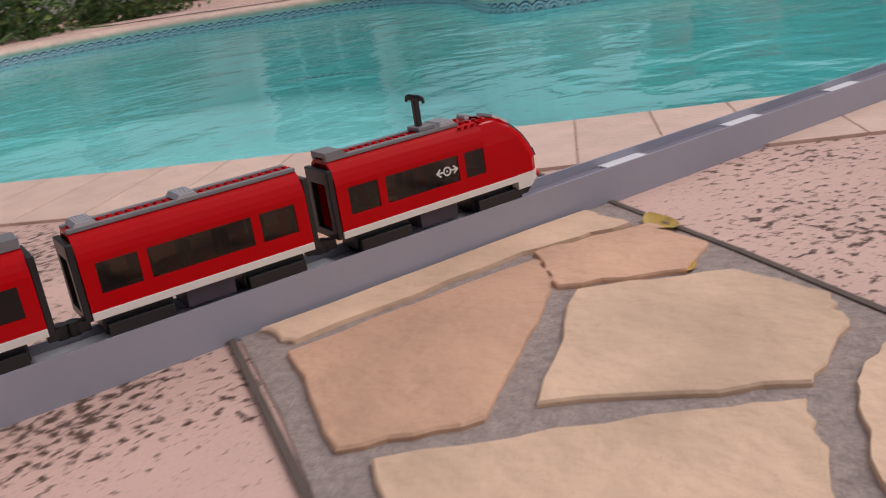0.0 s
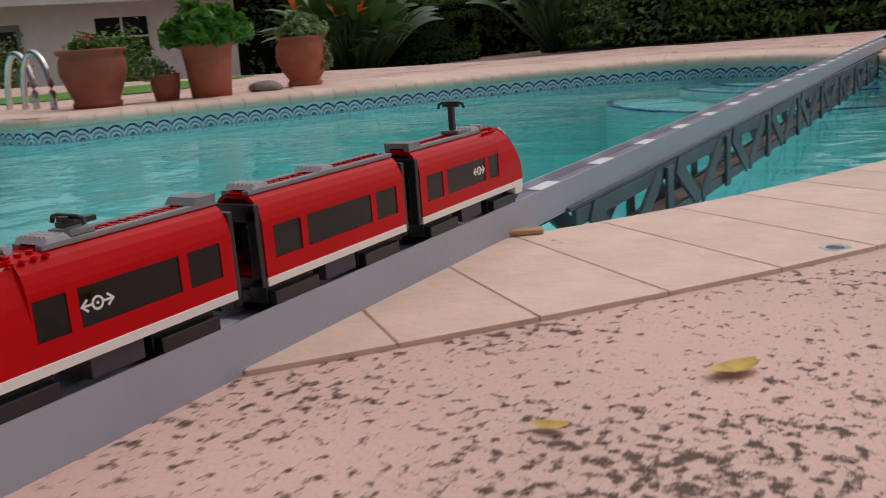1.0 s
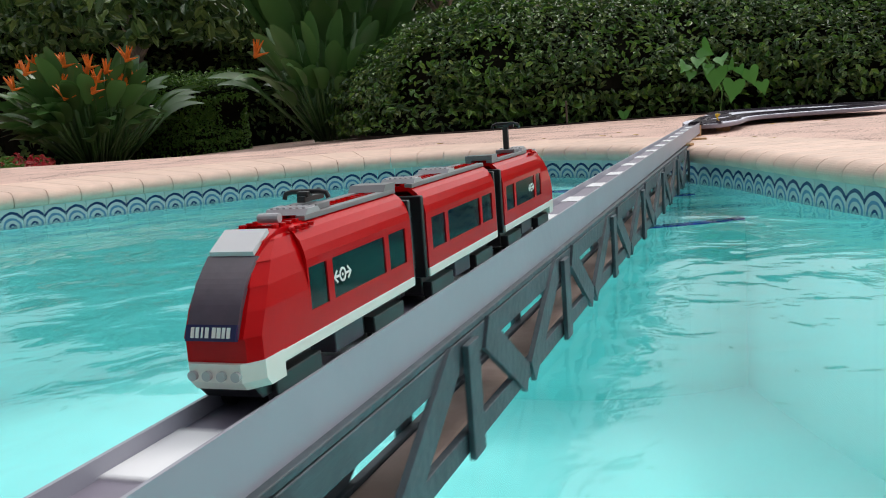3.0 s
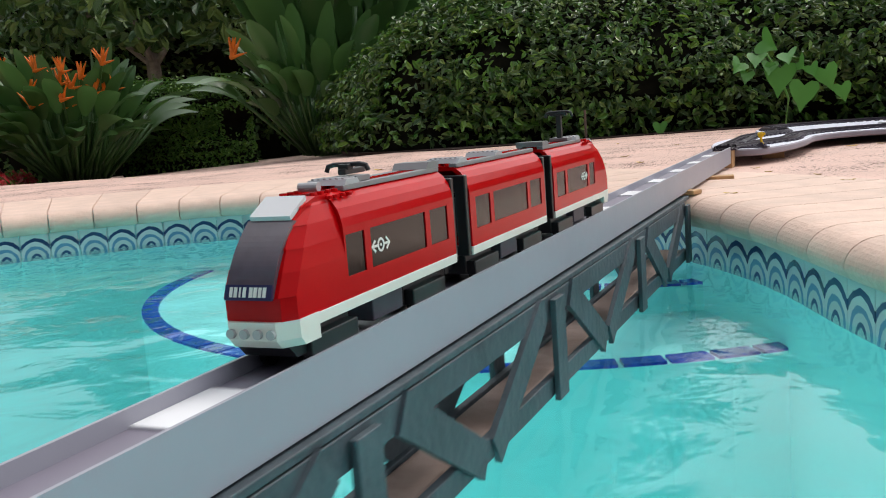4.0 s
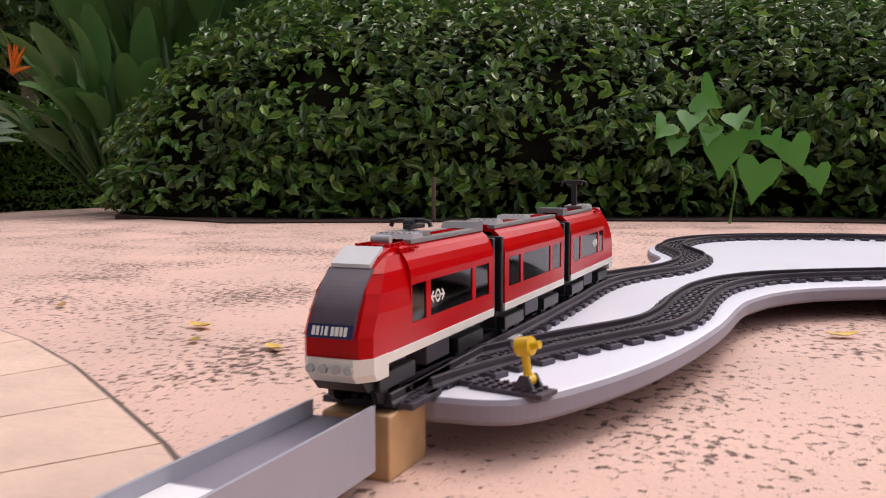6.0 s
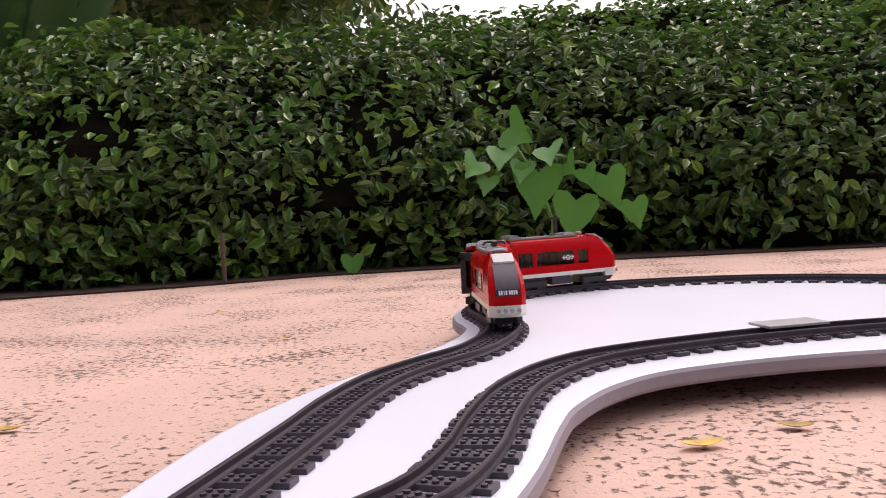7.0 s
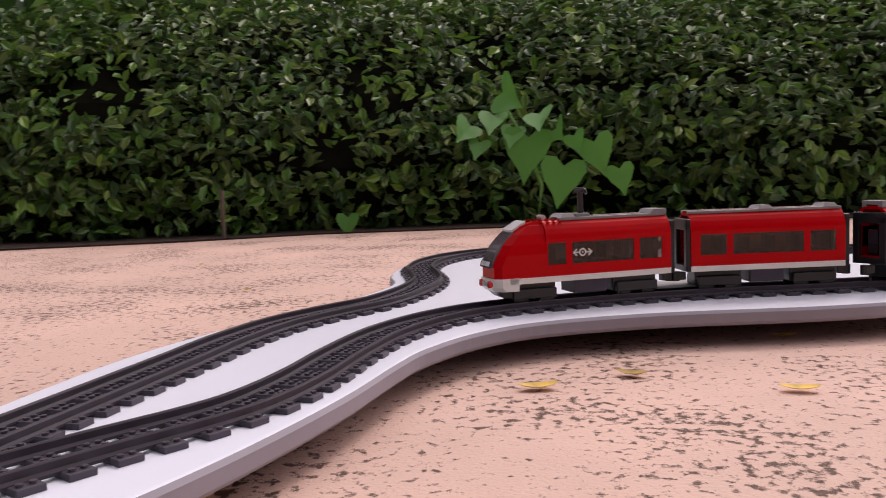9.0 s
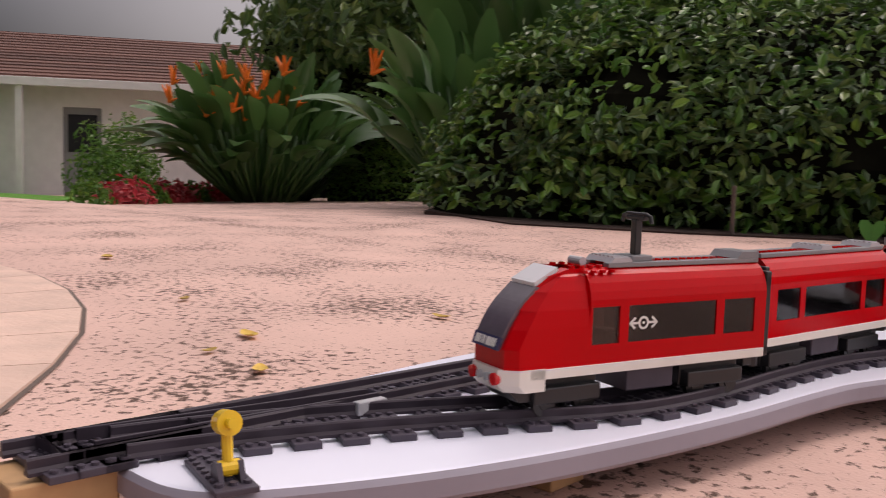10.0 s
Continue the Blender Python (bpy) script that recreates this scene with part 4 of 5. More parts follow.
def hedge(name, line, depth, height, count, size, material, label, z0=0.0, lean=0.35, fresh=0.0):
    """A shrub mass behind a ground line: dark core painted as inner shade and many leaves on its uneven front and top.
    """
    root = tagged(empty(name, pose(line[0][0], line[0][1], z0)), label, "hedge")
    P = resample([(x, y, 0) for x, y in curve_through(line, 10)], 0.08)
    o = Vector((line[0][0], line[0][1], 0))
    prof = [(0.02, 0.0), (0.0, 0.25), (0.10, 0.55), (lean, 0.85), (lean + 0.25, 0.98), (lean + 0.6, 1.0)]
    bm = bmesh.new()
    rings, nor = [], []
    for i, p in enumerate(P):
        d = (P[min(i + 1, len(P) - 1)] - P[max(i - 1, 0)]).normalized()
        n = Vector((-d.y, d.x, 0))
        h = height * (1 + 0.10 * noise.noise((p.x * 0.9, p.y * 0.9, 3)))
        ring = []
        for a, b in prof:
            w = 0.22 * noise.noise((p.x * 1.7, p.y * 1.7, b * 3)) + 0.16
            ring.append(p - o + n * (a * depth + w) + Vector((0, 0, b * h * 0.95)))
        rings.append(ring + [p - o + n * depth * 1.3 + Vector((0, 0, 0))])
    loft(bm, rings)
    part("hedge_shade_core", bm, SHADE_CORE, root)
    n_p = len(P)
    idx = RNG.uniform(0, n_p - 1.001, count)
    b = RNG.uniform(0, 1, count) ** 0.85 * (len(prof) - 1.001)
    C, N = np.zeros((count, 3)), np.zeros((count, 3))
    for k in range(count):
        i, u = int(idx[k]), idx[k] - int(idx[k])
        j, v = int(b[k]), b[k] - int(b[k])
        q = (rings[i][j].lerp(rings[i][j + 1], v)).lerp(rings[i + 1][j].lerp(rings[i + 1][j + 1], v), u)
        e1, e2 = rings[i + 1][j] - rings[i][j], rings[i][j + 1] - rings[i][j]
        nn = e1.cross(e2).normalized()
        if nn.y > 0.2 and nn.z < 0.5:
            nn = -nn
        out = RNG.normal(0.06, 0.05)
        C[k] = q + nn * out
        N[k] = nn + Vector((0, 0, 0.45))
    low = C[:, 2] < 0.16 * height
    keep = ~low | (RNG.uniform(size=count) < 0.45)
    keep &= np.array([noise.noise(Vector(c) * 2.6) for c in C]) > -0.33
    N += RNG.normal(0, 0.55, N.shape)
    C[:, 2] = np.maximum(C[:, 2], 0.02)
    lv = leaves("hedge_leaves", C[keep], N[keep], size, material, root, rng=RNG)
    lv["kind"] = "stuff"
    if fresh:
        pick = RNG.uniform(size=count) < fresh
        lb = leaves("young_leaves", C[pick] + N[pick] * 0.02, N[pick] + RNG.normal(0, 0.4, N[pick].shape), size * 1.1, LEAFB, root, rng=RNG)
        lb["kind"] = "stuff"
    return root


hedge("shrub_hedge", [(-3.6, 15.3), (-3.05, 14.5), (-2.6, 13.97), (-1.75, 13.78), (-1.2, 14.05), (-0.8, 14.32), (0.0, 14.57), (1.1, 14.75), (2.3, 15.05), (4.2, 15.7)], 1.5, 0.98, 38000, 0.056, LEAF, "dense dark green glossy shrub hedge beside the deck", 0.0, 0.35, 0.2)
hedge("clipped_hedge", [(-1.3, 18.0), (2.0, 18.3), (6.0, 19.1)], 1.2, 1.8, 9000, 0.08, LEAFB, "clipped bright green hedge behind the shrubs", 0, 0.1)
hedge("tall_hedge", [(-10.4, 17.9), (-8.5, 20.0), (-6.8, 20.9), (-5.0, 21.5)], 1.5, 3.0, 9000, 0.12, LEAF, "tall dark green screen hedge behind the beds", -0.4, 0.2)
hedge("box_hedge", [(-6.75, 16.4), (-6.2, 16.85), (-5.6, 17.35)], 0.8, 0.95, 9000, 0.045, LEAFB, "clipped green box hedge with a sunlit top", -0.2, 0.04)
bm = bmesh.new()
prism(bm, [(-3.6, 15.6), (-2.95, 14.5), (-2.5, 13.92), (-1.75, 13.68), (-1.2, 13.94), (-0.8, 14.22), (0.0, 14.46), (1.1, 14.62), (2.3, 14.92), (4.3, 15.6), (4.3, 18.0), (-2.6, 17.5)], -0.02, 0.006, "z")
tagged(part("soil_bed", bm, SOIL), "dark bare soil bed under the hedge", "soil", kind="structure")


def heart_leaf(bm, c, rot, s):
    pts = [(0, 0.12), (0.22, 0.32), (0.48, 0.30), (0.56, 0.05), (0.40, -0.32), (0.16, -0.62), (0, -0.95)]
    pts += [(-x, y) for x, y in pts[-2:0:-1]]
    m = Matrix.Translation(c) @ rot
    mid = [bm.verts.new(m @ Vector((0, y * s, -0.05 * s))) for y in (0.12, -0.4, -0.95)]
    vs = [bm.verts.new(m @ Vector((x * s, y * s, 0.18 * abs(x) * s - 0.1 * s * y * y))) for x, y in pts]
    n = len(vs)
    ctr = bm.verts.new(m @ Vector((0, -0.2 * s, -0.03 * s)))
    for i in range(n):
        bm.faces.new((ctr, vs[i], vs[(i + 1) % n]))
    for v in mid:
        bm.verts.remove(v)


ivy = tagged(empty("ivy_plant", pose(-0.03, 14.30, 0)), "bright green vine with large heart-shaped leaves", "vine")
for x, z, s, tx, ty in ((-0.10, 0.47, 0.19, 62, -62), (-0.23, 0.36, 0.13, 45, 40), (-0.14, 0.39, 0.13, 40, 5), (0.02, 0.39, 0.14, 35, -20), (0.08, 0.34, 0.13, 45, -55), (-0.07, 0.34, 0.11, 50, 10), (-0.02, 0.30, 0.21, 78, 6), (0.21, 0.28, 0.16, 82, -18), (0.10, 0.20, 0.19, 80, 10), (0.29, 0.19, 0.12, 80, -12), (-0.19, 0.30, 0.10, 55, 15), (0.14, 0.31, 0.10, 60, -25)):
    bm = bmesh.new()
    heart_leaf(bm, Vector((x, -0.03 + 0.1 * z, z)), Euler((radians(tx), radians(ty), radians(ty * 0.4))).to_matrix().to_4x4(), s * 0.74)
    part("ivy_leaf", bm, IVY, ivy, smooth=True)
bm = bmesh.new()
tube(bm, [(0, 0.05, 0), (0.02, 0.03, 0.15), (-0.03, 0.04, 0.3), (-0.12, 0.05, 0.45)], 0.006)
part("stem", bm, IVY, ivy)
sprout = tagged(empty("heart_leaf_sprout", pose(-0.70, 14.26, 0)), "single heart-shaped seedling leaf at the hedge foot", "plant")
bm = bmesh.new()
heart_leaf(bm, Vector((0, 0, 0.05)), Euler((radians(80), 0, radians(10))).to_matrix().to_4x4(), 0.075)
part("sprout_leaf", bm, IVY, sprout)
bm = bmesh.new()
tube(bm, [(0, 0.01, 0), (0, 0.005, 0.05)], 0.002)
part("stem", bm, IVY, sprout)
bm = bmesh.new()
box(bm, -0.006, 0.006, -0.006, 0.006, 0, 0.17, 0.002)
tagged(part("stake", bm, JOINT), "thin grey wooden garden stake", "stake").matrix_basis = pose(-1.08, 14.05, 0)


def strelitzia(x, y, z, h, n, flowers, seed, label, spread=1.0):
    root = tagged(empty("strelitzia", pose(x, y, z)), label, "plant")
    r = random.Random(seed)
    for k in range(n):
        a = r.uniform(0, 2 * math.pi)
        tilt = r.uniform(0.08, 1.0) * spread
        L = h * r.uniform(0.55, 1.05)
        base = Vector((math.cos(a) * r.uniform(0, 0.3) * h * 0.5, math.sin(a) * 0.2 * h, 0))
        d = Vector((math.cos(a) * math.sin(tilt), math.sin(a) * math.sin(tilt), math.cos(tilt)))
        tip0 = base + d * L * 0.6
        side = d.cross(Vector((0, 0, 1)) + Vector((r.uniform(-0.5, 0.5), r.uniform(-0.5, 0.5), 0))).normalized()
        bm = bmesh.new()
        tube(bm, [base, base.lerp(tip0, 0.5), tip0], 0.011 * h, 5)
        rings = []
        for j in range(7):
            u = j / 6
            c = tip0 + d * L * 0.42 * u + Vector((0, 0, -0.22 * L * tilt * u * u)) + Vector((d.x, d.y, 0)) * 0.12 * L * u * u
            w = 0.068 * h * math.sin(math.pi * (0.06 + 0.9 * u)) ** 0.7
            up = side.cross(d)
            rings.append([c - side * w + up * w * 0.35, c, c + side * w + up * w * 0.35])
        loft(bm, rings, close=False)
        part("leaf", bm, BLADE, root, smooth=True)
    for k in range(flowers):
        a, rr = r.uniform(-2.6, 0.6), r.uniform(0.2, 0.55) * h
        c = Vector((math.cos(a) * rr, math.sin(a) * rr - 0.15, h * r.uniform(0.52, 0.88)))
        bm = bmesh.new()
        for q in range(5):
            b = r.uniform(-0.9, 0.9)
            t = c + Vector((math.sin(b), r.uniform(-0.5, 0.2), 0.75 + 0.3 * math.cos(b))) * 0.13
            cyl(bm, (c + t) / 2, (t - c), 0.022, (t - c).length, 5, 0.004)
        cyl(bm, c + Vector((0.06, 0, 0)), (1, 0, 0.15), 0.02, 0.16, 6, 0.003)
        f = part("flower", bm, ORANGE, root, "orange bird-of-paradise flower")
        bm = bmesh.new()
        tube(bm, [(c.x * 0.3, c.y * 0.3, 0.1), tuple(c * 0.8), tuple(c)], 0.012, 5)
        part("flower_stalk", bm, BLADE, root)
    return root


strelitzia(-6.5, 15.6, slope(-6.5, 15.6), 1.3, 170, 17, 3, "bird-of-paradise clump with orange flowers", 0.95)
strelitzia(-7.1, 16.2, slope(-7.1, 16.2), 1.3, 110, 6, 9, "bird-of-paradise clump with orange flowers and yellowing leaves", 0.95)
strelitzia(-4.0, 16.5, slope(-4.0, 16.5), 2.1, 90, 3, 5, "tall dark bird-of-paradise clump behind the hedge", 0.45)
strelitzia(-3.6, 15.4, -0.03, 1.2, 90, 1, 15, "broad-leaved dark green clump at the hedge end", 0.9)

# bedding flowers and shrubs
def bush(name, x, y, z, rx, ry, rz, n, size, material, label, cat, parent=None):
    d = RNG.normal(size=(n, 3))
    d /= np.linalg.norm(d, axis=1)[:, None]
    d[:, 2] = np.abs(d[:, 2])
    rad = RNG.uniform(0.55, 1.08, n)[:, None]
    lump = np.array([0.8 + 0.35 * noise.noise(Vector(v) * 2.3 + Vector((x, y, 0))) for v in d])[:, None]
    C = d * rad * lump * np.array([rx, ry, rz])
    ob = leaves(name, C, d + RNG.normal(0, 0.5, d.shape), size, material, parent, rng=RNG)
    ob.location = (x, y, z)
    if parent is None:
        tagged(ob, label, cat, kind="stuff")
    return ob


for k in range(16):
    x, y = -6.1 - 0.22 * (k % 8), 13.9 + 0.25 * (k % 8) + 0.3 * (k // 8)
    bush("bedding_flowers", x, y, slope(x, y), 0.2, 0.2, 0.22, 150, 0.06, PINK if k % 3 else LEAFB, "low red and pink bedding flowers along the bed edge", "flowers")
bush("shrub", -12.3, 16.8, -0.5, 0.85, 0.8, 1.45, 2600, 0.09, LEAFB, "light green flowering shrub before the house", "shrub")
bush("shrub", -8.9, 6.7, 0, 0.9, 0.9, 1.1, 2600, 0.08, LEAF, "dark green shrub on the lawn by the pool", "shrub")
bush("shrub", -9.6, 8.2, 0, 0.8, 0.8, 0.9, 2000, 0.08, LEAF, "dark green shrub on the lawn by the house", "shrub")
bush("shrub", -9.9, 12.4, -0.1, 0.9, 0.8, 1.3, 2400, 0.08, LEAF, "rounded dark shrub by the house wall", "shrub")
for x, y, lean, r, h, n, m in ((-4.6, 18.9, 1.3, 2.7, 5.0, 6500, LEAF), (-9.0, 19.5, 0, 2.6, 3.2, 5200, LEAF), (-5.0, 22.5, 0, 3.0, 4.2, 5600, LEAF), (-13.5, 12.0, 0, 2.0, 3.0, 3000, LEAF)):
    tree = tagged(empty("tree", pose(x, y, -0.4)), "dark green broadleaf garden tree", "tree")
    bm = bmesh.new()
    rings = []
    for k in range(6):
        u = k / 5
        rr = 0.16 * (1 - 0.55 * u)
        rings.append([(0.12 * math.sin(3 * u) + rr * math.cos(a), 0.1 * u + rr * math.sin(a), h * 0.75 * u) for a in [2 * math.pi * q / 9 for q in range(9)]])
    loft(bm, rings)
    for a in range(5):
        tube(bm, [(0.1, 0.1, h * 0.5), (math.cos(a * 1.3) * r * 0.4, math.sin(a * 1.3) * r * 0.4, h * 0.85), (math.cos(a * 1.3) * r * 0.7, math.sin(a * 1.3) * r * 0.7, h * 1.1)], 0.04, 6)
    part("trunk", bm, STONE, tree)
    crown = bush("crown", lean, 0, h * 0.55, r, r, r * 0.95, n, 0.2, m, "", "", tree)
    crown["kind"] = "stuff"

# lawn before the house
bm = bmesh.new()
vs = [(-20, 5.5), (-8.4, 7.6), (-6.3, 9.6), (-4.9, 9.5), (-4.2, 10.3), (-5.2, 12.2), (-7.8, 13.9), (-9.3, 15.5), (-20, 18)]
bm.faces.new([bm.verts.new((x, y, slope(x, y) + 0.006)) for x, y in vs])
bmesh.ops.triangulate(bm, faces=bm.faces[:])
tagged(part("lawn", bm, LAWN), "bright green mown lawn", "lawn", kind="structure")


# ---- terracotta pots ----
def pot(x, y, prof, label, fill):
    root = tagged(empty("terracotta_pot", pose(x, y, 0)), label, "pot", group="terracotta pots")
    bm = bmesh.new()
    top = prof[-1]
    lathe(bm, prof + [(top[0] * 0.88, top[1]), (top[0] * 0.85, top[1] - 0.05)], 36)
    part("pot_body", bm, TERRA, root, smooth=True)
    for args in fill:
        px_, py_, pz_, rx, ry, rz, n, s, m = args
        part_ob = bush("foliage", px_, py_, pz_, rx, ry, rz, n, s, m, "", "", root)
        part_ob["kind"] = "stuff"
    return root


pot(-3.5, 9.06, [(0.12, 0), (0.125, 0.02), (0.115, 0.035), (0.14, 0.1), (0.17, 0.18), (0.165, 0.24), (0.155, 0.265), (0.175, 0.28), (0.175, 0.295)], "weathered round terracotta pot with low green plants", [(0, 0, 0.28, 0.14, 0.14, 0.11, 420, 0.035, LEAFB), (0.05, -0.05, 0.34, 0.05, 0.05, 0.04, 14, 0.035, PINK)])
pot(-3.12, 9.5, [(0.105, 0), (0.115, 0.1), (0.125, 0.2), (0.135, 0.26), (0.148, 0.262), (0.15, 0.3)], "tapered terracotta pot with spiky grass plant", [(0, 0, 0.3, 0.24, 0.24, 0.2, 2600, 0.09, GRASS)])
pot(-3.3, 9.35, [(0.06, 0), (0.075, 0.07), (0.08, 0.13), (0.085, 0.14)], "small terracotta pot with trailing white-flowered plant", [(-0.05, -0.03, 0.12, 0.12, 0.1, 0.11, 520, 0.03, PALE)])
pot(-3.0, 10.15, [(0.10, 0), (0.105, 0.02), (0.09, 0.035), (0.12, 0.08), (0.155, 0.16), (0.15, 0.23), (0.135, 0.265), (0.145, 0.275), (0.145, 0.285)], "rounded terracotta pot with trailing variegated plant", [(0, 0, 0.28, 0.16, 0.16, 0.16, 900, 0.05, PALE), (0.15, 0.03, 0.10, 0.04, 0.04, 0.2, 160, 0.03, PALE)])
bm = bmesh.new()
bmesh.ops.create_icosphere(bm, subdivisions=3, radius=0.07, matrix=Matrix.Diagonal((1.5, 0.8, 0.55, 1)))
for v in bm.verts:
    v.co *= 1 + 0.25 * noise.noise(v.co * 14)
    v.co.z = max(v.co.z, -0.02)
tagged(part("garden_stone", bm, STONE, smooth=True), "grey weathered stone ornament between the pots", "stone").matrix_basis = pose(-3.02, 9.83, 0.02, 0, 0, 20)

# pool hand rails
for x, y in ((-3.95, 9.02), (-3.75, 8.98)):
    bm = bmesh.new()
    tube(bm, curve_through([(0, 0, 0), (0.0, 0, 0.16), (0.05, -0.02, 0.27), (0.12, -0.05, 0.3), (0.2, -0.1, 0.24), (0.25, -0.13, 0.1), (0.27, -0.14, -0.1)], 5), 0.018, 12)
    tagged(part("pool_handrail", bm, STEEL, smooth=True), "bent stainless steel pool handrail", "handrail", group="pool handrails").matrix_basis = pose(x, y, 0, 0, 0, 200)


# ---- house ----
def house(m, length, label, doors, windows, roofed=True):
    h = tagged(empty("house", m), label, "house")
    bm = bmesh.new()
    cuts = sorted([(a, b, z0, z1) for a, b, z0, z1 in doors + windows])
    x = 0.0
    for a, b, z0, z1 in cuts:
        box(bm, x, a, 0, 0.2, 0, 2.5)
        if z0 > 0:
            box(bm, a, b, 0, 0.2, 0, z0)
        box(bm, a, b, 0, 0.2, z1, 2.5)
        x = b
    box(bm, x, length, 0, 0.2, 0, 2.5)
    box(bm, 0, length, 5.8, 6.0, 0, 2.5)
    box(bm, 0, 0.2, 0.2, 5.8, 0, 2.5)
    box(bm, length - 0.2, length, 0.2, 5.8, 0, 2.5)
    part("wall", bm, STUCCO, h)
    bm = bmesh.new()
    box(bm, -0.02, length + 0.02, -0.03, 0, 0, 0.22)
    part("plinth", bm, JOINT, h)
    for k, (a, b, z0, z1) in enumerate(cuts):
        nm = "door" if z0 < 0.3 else "window"
        bm = bmesh.new()
        box(bm, a, b, 0.1, 0.14, z0, z1)
        w = part(nm, bm, DARKGL if nm == "window" else GREY, h)
        bm = bmesh.new()
        for u in (a, b - 0.06):
            box(bm, u, u + 0.06, 0.02, 0.09, z0, z1)
        box(bm, a + 0.06, b - 0.06, 0.02, 0.09, z1 - 0.06, z1)
        nb = max(1, int((b - a) / 0.55))
        for q in range(1, nb):
            u = a + (b - a) * q / nb
            box(bm, u - 0.02, u + 0.02, 0.03, 0.09, z0, z1 - 0.06)
        if nm == "window":
            box(bm, a + 0.06, b - 0.06, 0.03, 0.088, (z0 + z1) / 2 - 0.02, (z0 + z1) / 2 + 0.02)
        part("frame", bm, STUCCO, w)
        if nm == "door":
            bm = bmesh.new()
            box(bm, a + 0.15, b - 0.15, 0.085, 0.1, 1.1, z1 - 0.2)
            part("pane", bm, DARKGL, w)
    rf = empty("roof")
    rf.parent = h
    for sgn in (0, 1):
        for k in range(16):
            bm = bmesh.new()
            y0, y1 = -0.6 + k * 0.225, -0.6 + (k + 1) * 0.225 + 0.02
            z0, z1 = 2.45 + k * 0.08, 2.45 + (k + 1) * 0.08
            if sgn:
                y0, y1 = 6.0 - y0, 6.0 - y1
            prism(bm, [(y0, z0 + 0.03), (y1, z1 + 0.01), (y1, z1 - 0.03), (y0, z0 - 0.01)], -0.5, length + 0.5, "x")
            part("shingle_row", bm, ROOF, rf)
    bm = bmesh.new()
    box(bm, -0.5, length + 0.5, -0.66, -0.6, 2.34, 2.5, 0.01)
    part("gutter", bm, STUCCO, h)
    for u in (1.0, 4.2, length - 0.5):
        bm = bmesh.new()
        box(bm, u, u + 0.12, -0.6, -0.48, 0, 2.4)
        part("porch_post", bm, STUCCO, h)
    return h


house(pose(-20.4, 13.8, -0.9, 0, 0, 62), 12.0, "white single-storey house with brown shingle roof", [(4.9, 5.75, 0.02, 2.05)], [(2.2, 3.8, 1.0, 2.1), (7.2, 8.5, 1.1, 2.1)])
house(pose(-13.5, 6.5, -0.1, 0, 0, 75), 6.5, "white house wing with tall paned windows", [], [(1.5, 2.2, 1.3, 2.1), (4.3, 6.2, 0.6, 2.3)])
house(pose(-9.6, 24.5, -0.3, 0, 0, 15), 9.0, "pale house with grey roof behind the trees", [], [(2.0, 3.5, 0.9, 2.0), (5.5, 6.5, 0.9, 2.0)])

# ---- coping bricks and border tiles ----
coping = tagged(empty("pool_coping"), "beige cast coping blocks with rounded pool edge", "coping", kind="structure")
LAY = edge_blocks(0.118, 0)
SIDE = 1 if COPING_OUT < 0 else -1
RAW = [Vector((-math.sin(a), math.cos(a), 0)) * SIDE for _, a, _ in LAY]
n_lay = len(LAY)


def station(i):
    """Corner between two coping blocks: place on the pool edge, outward direction, depth of the course."""
    a, b = LAY[(i - 1) % n_lay], LAY[i % n_lay]
    out = sum((RAW[(i + k) % n_lay] for k in range(-4, 4)), Vector()).normalized()
    p = ((a[0] + b[0]) / 2).to_3d()
    deep = 0.3 if p.y < 9.3 or p.x < -2.5 else float(np.interp(p.x, [-1.7, -1.2, -0.9, -0.5, -0.1, 0.4], [0.72, 0.66, 0.56, 0.42, 0.37, 0.35]))
    return p, out, deep


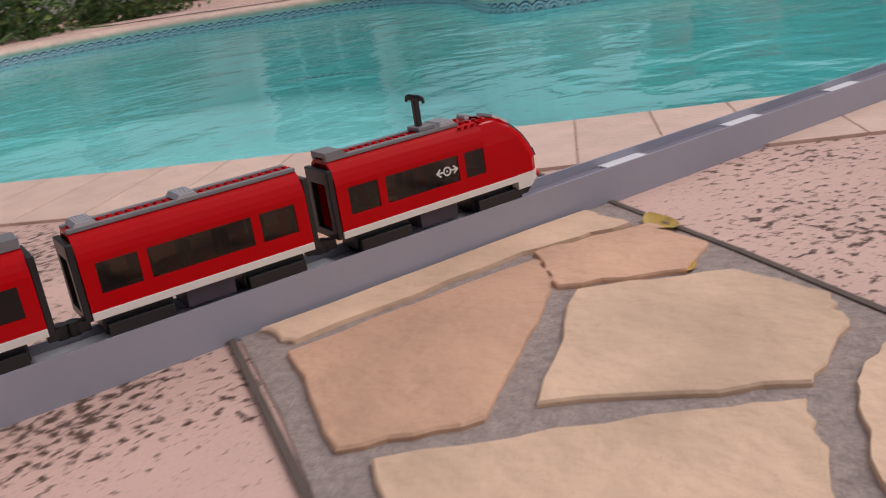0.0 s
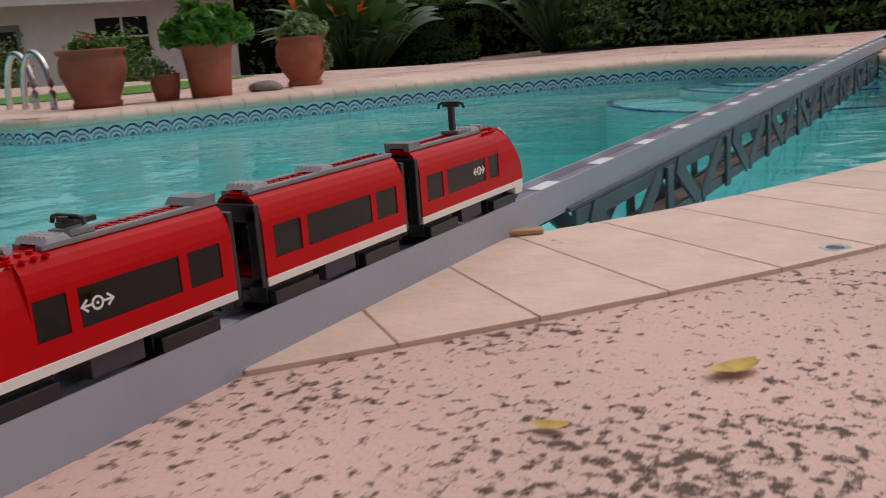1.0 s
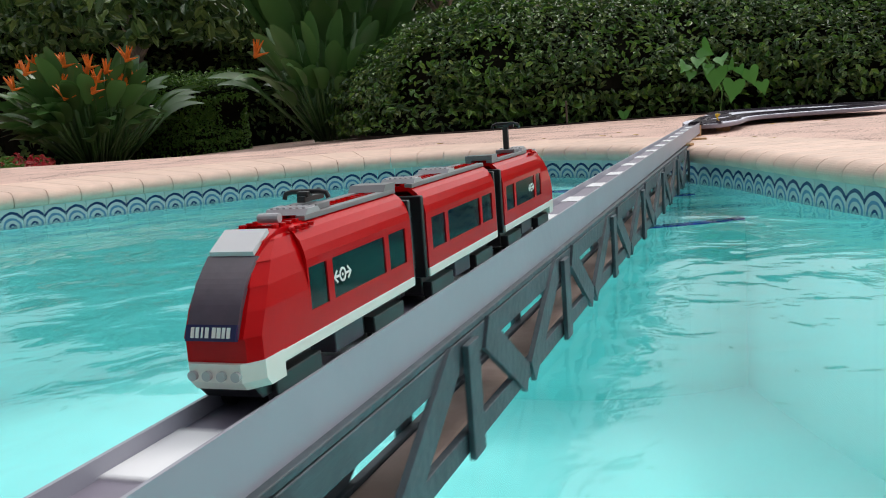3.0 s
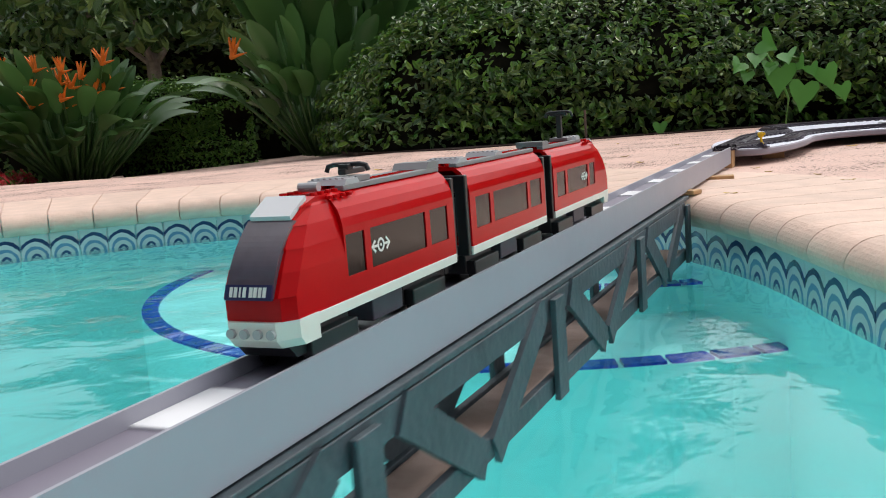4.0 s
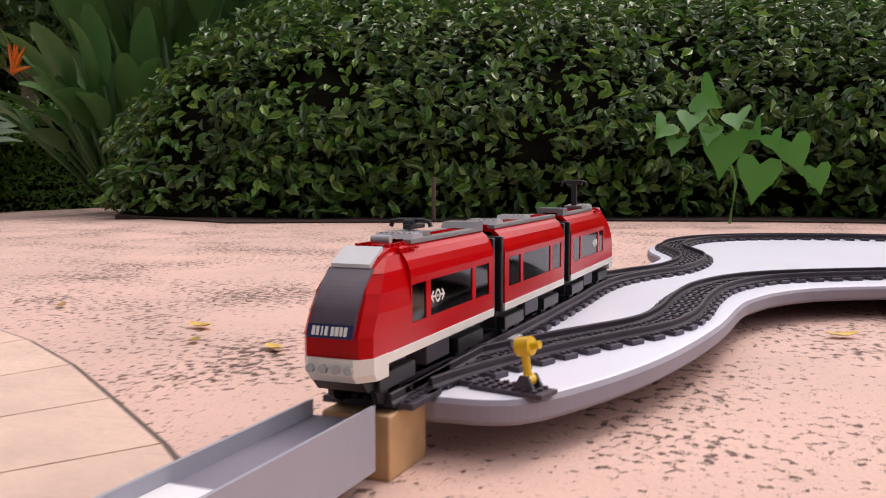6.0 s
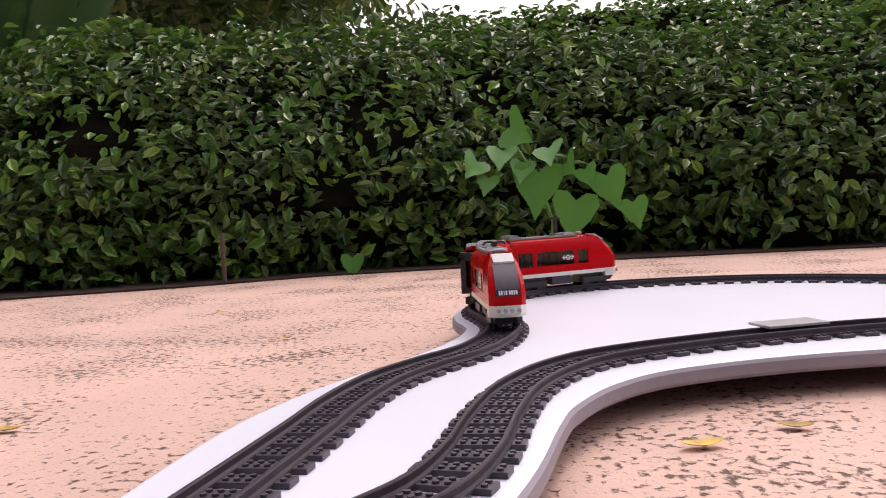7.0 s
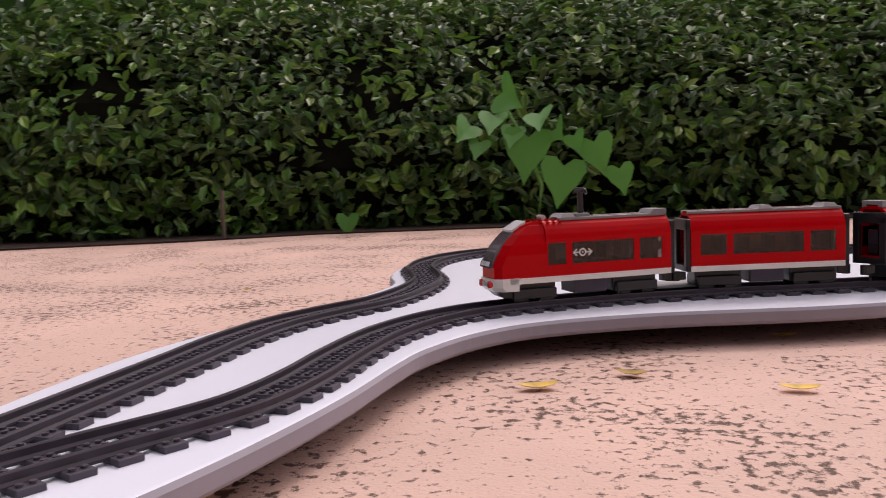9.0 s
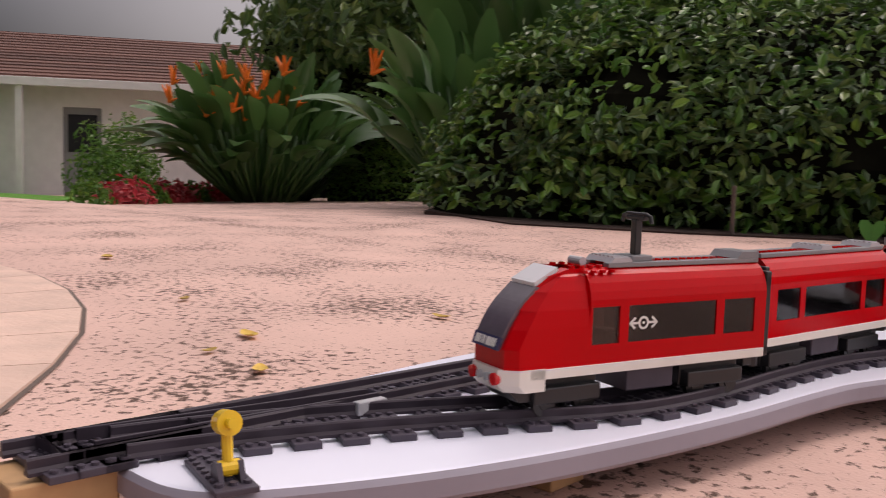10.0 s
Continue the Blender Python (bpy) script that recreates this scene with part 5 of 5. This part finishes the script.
EDGE_PROFILE = curve_through([(-0.03, 0.0045), (-0.008, 0.0035), (0.012, -0.001), (0.026, -0.010), (0.034, -0.021), (0.036, -0.032), (0.031, -0.043), (0.018, -0.052), (-0.004, -0.055)], 2) + [(-0.004, -0.03)]
for i in range(n_lay):
    (p, u, d0), (q, v, d1) = station(i), station(i + 1)
    mid = (p + q) / 2
    along = (q - p).normalized()
    bm = bmesh.new()
    ends = []
    for pt, out, deep, gap in ((p, u, d0, 0.0013), (q, v, d1, -0.0013)):
        prof = [(-deep, -0.03), (-deep, 0.0045)] + EDGE_PROFILE
        ends.append([bm.verts.new(pt - mid - out * a + along * gap + Vector((0, 0, z))) for a, z in prof])
    bm.faces.new(ends[0][::-1])
    bm.faces.new(ends[1])
    m = len(ends[0])
    for k in range(m):
        bm.faces.new((ends[0][k], ends[0][(k + 1) % m], ends[1][(k + 1) % m], ends[1][k]))
    bmesh.ops.recalc_face_normals(bm, faces=bm.faces)
    block = part("coping_block", bm, COPING, coping)
    block.matrix_basis = Matrix.Translation(mid)
# dark joint round the outside of the far course
arc = []
for i in range(n_lay):
    p, u, d = station(i)
    if d > 0.31:
        arc.append(p + u * (d + 0.004))
bm = bmesh.new()
for a, b in zip(arc, arc[1:]):
    if (b - a).length < 0.4:
        w = Vector((-(b - a).y, (b - a).x, 0)).normalized() * 0.003
        bm.faces.new([bm.verts.new(c + Vector((0, 0, 0.002))) for c in (a - w, b - w, b + w, a + w)])
bmesh.ops.recalc_face_normals(bm, faces=bm.faces)
tagged(part("expansion_joint", bm, JOINT), "dark open joint round the coping course", "joint", kind="structure")
border = tagged(empty("tile_border"), "blue and white patterned glazed waterline tiles", "tiles", kind="structure")
proto = None
for c, ang, L in edge_blocks(0.076, 0):
    if proto is None:
        bm = bmesh.new()
        box(bm, -0.037, 0.037, -0.006, 0.002, -0.036, 0.036, 0.001)
        proto = part("border_tile", bm, TILE, border)
        ob = proto
    else:
        ob = new("border_tile", proto.data)
        ob.parent = border
    ob.matrix_basis = pose(c.x, c.y, -0.09, 0, 0, math.degrees(ang) + (0 if COPING_OUT < 0 else 180))

# lead car's front along the track, metres past y = 3
FRONT = [(0.0, 2.94), (0.5, 3.385), (1.0, 3.815), (1.5, 4.27), (2.0, 4.585), (2.5, 4.935), (2.7, 5.15), (3.2, 5.85), (3.7, 6.61), (4.0, 7.06), (4.5, 7.60), (5.0, 8.13), (5.5, 8.70), (6.0, 9.28), (6.5, 9.84), (7.0, 10.365), (7.5, 10.825), (8.0, 11.24), (8.5, 11.655), (9.0, 12.04), (9.5, 12.335), (10.0, 12.635)]


def motions():
    walk(lead_car, run_rows(0.121, False, FRONT))
    walk(mid_car, run_rows(0.242 + 0.028 + 0.1, False, FRONT))
    walk(rear_car, run_rows(0.744 - 0.121, True, FRONT))


motions()
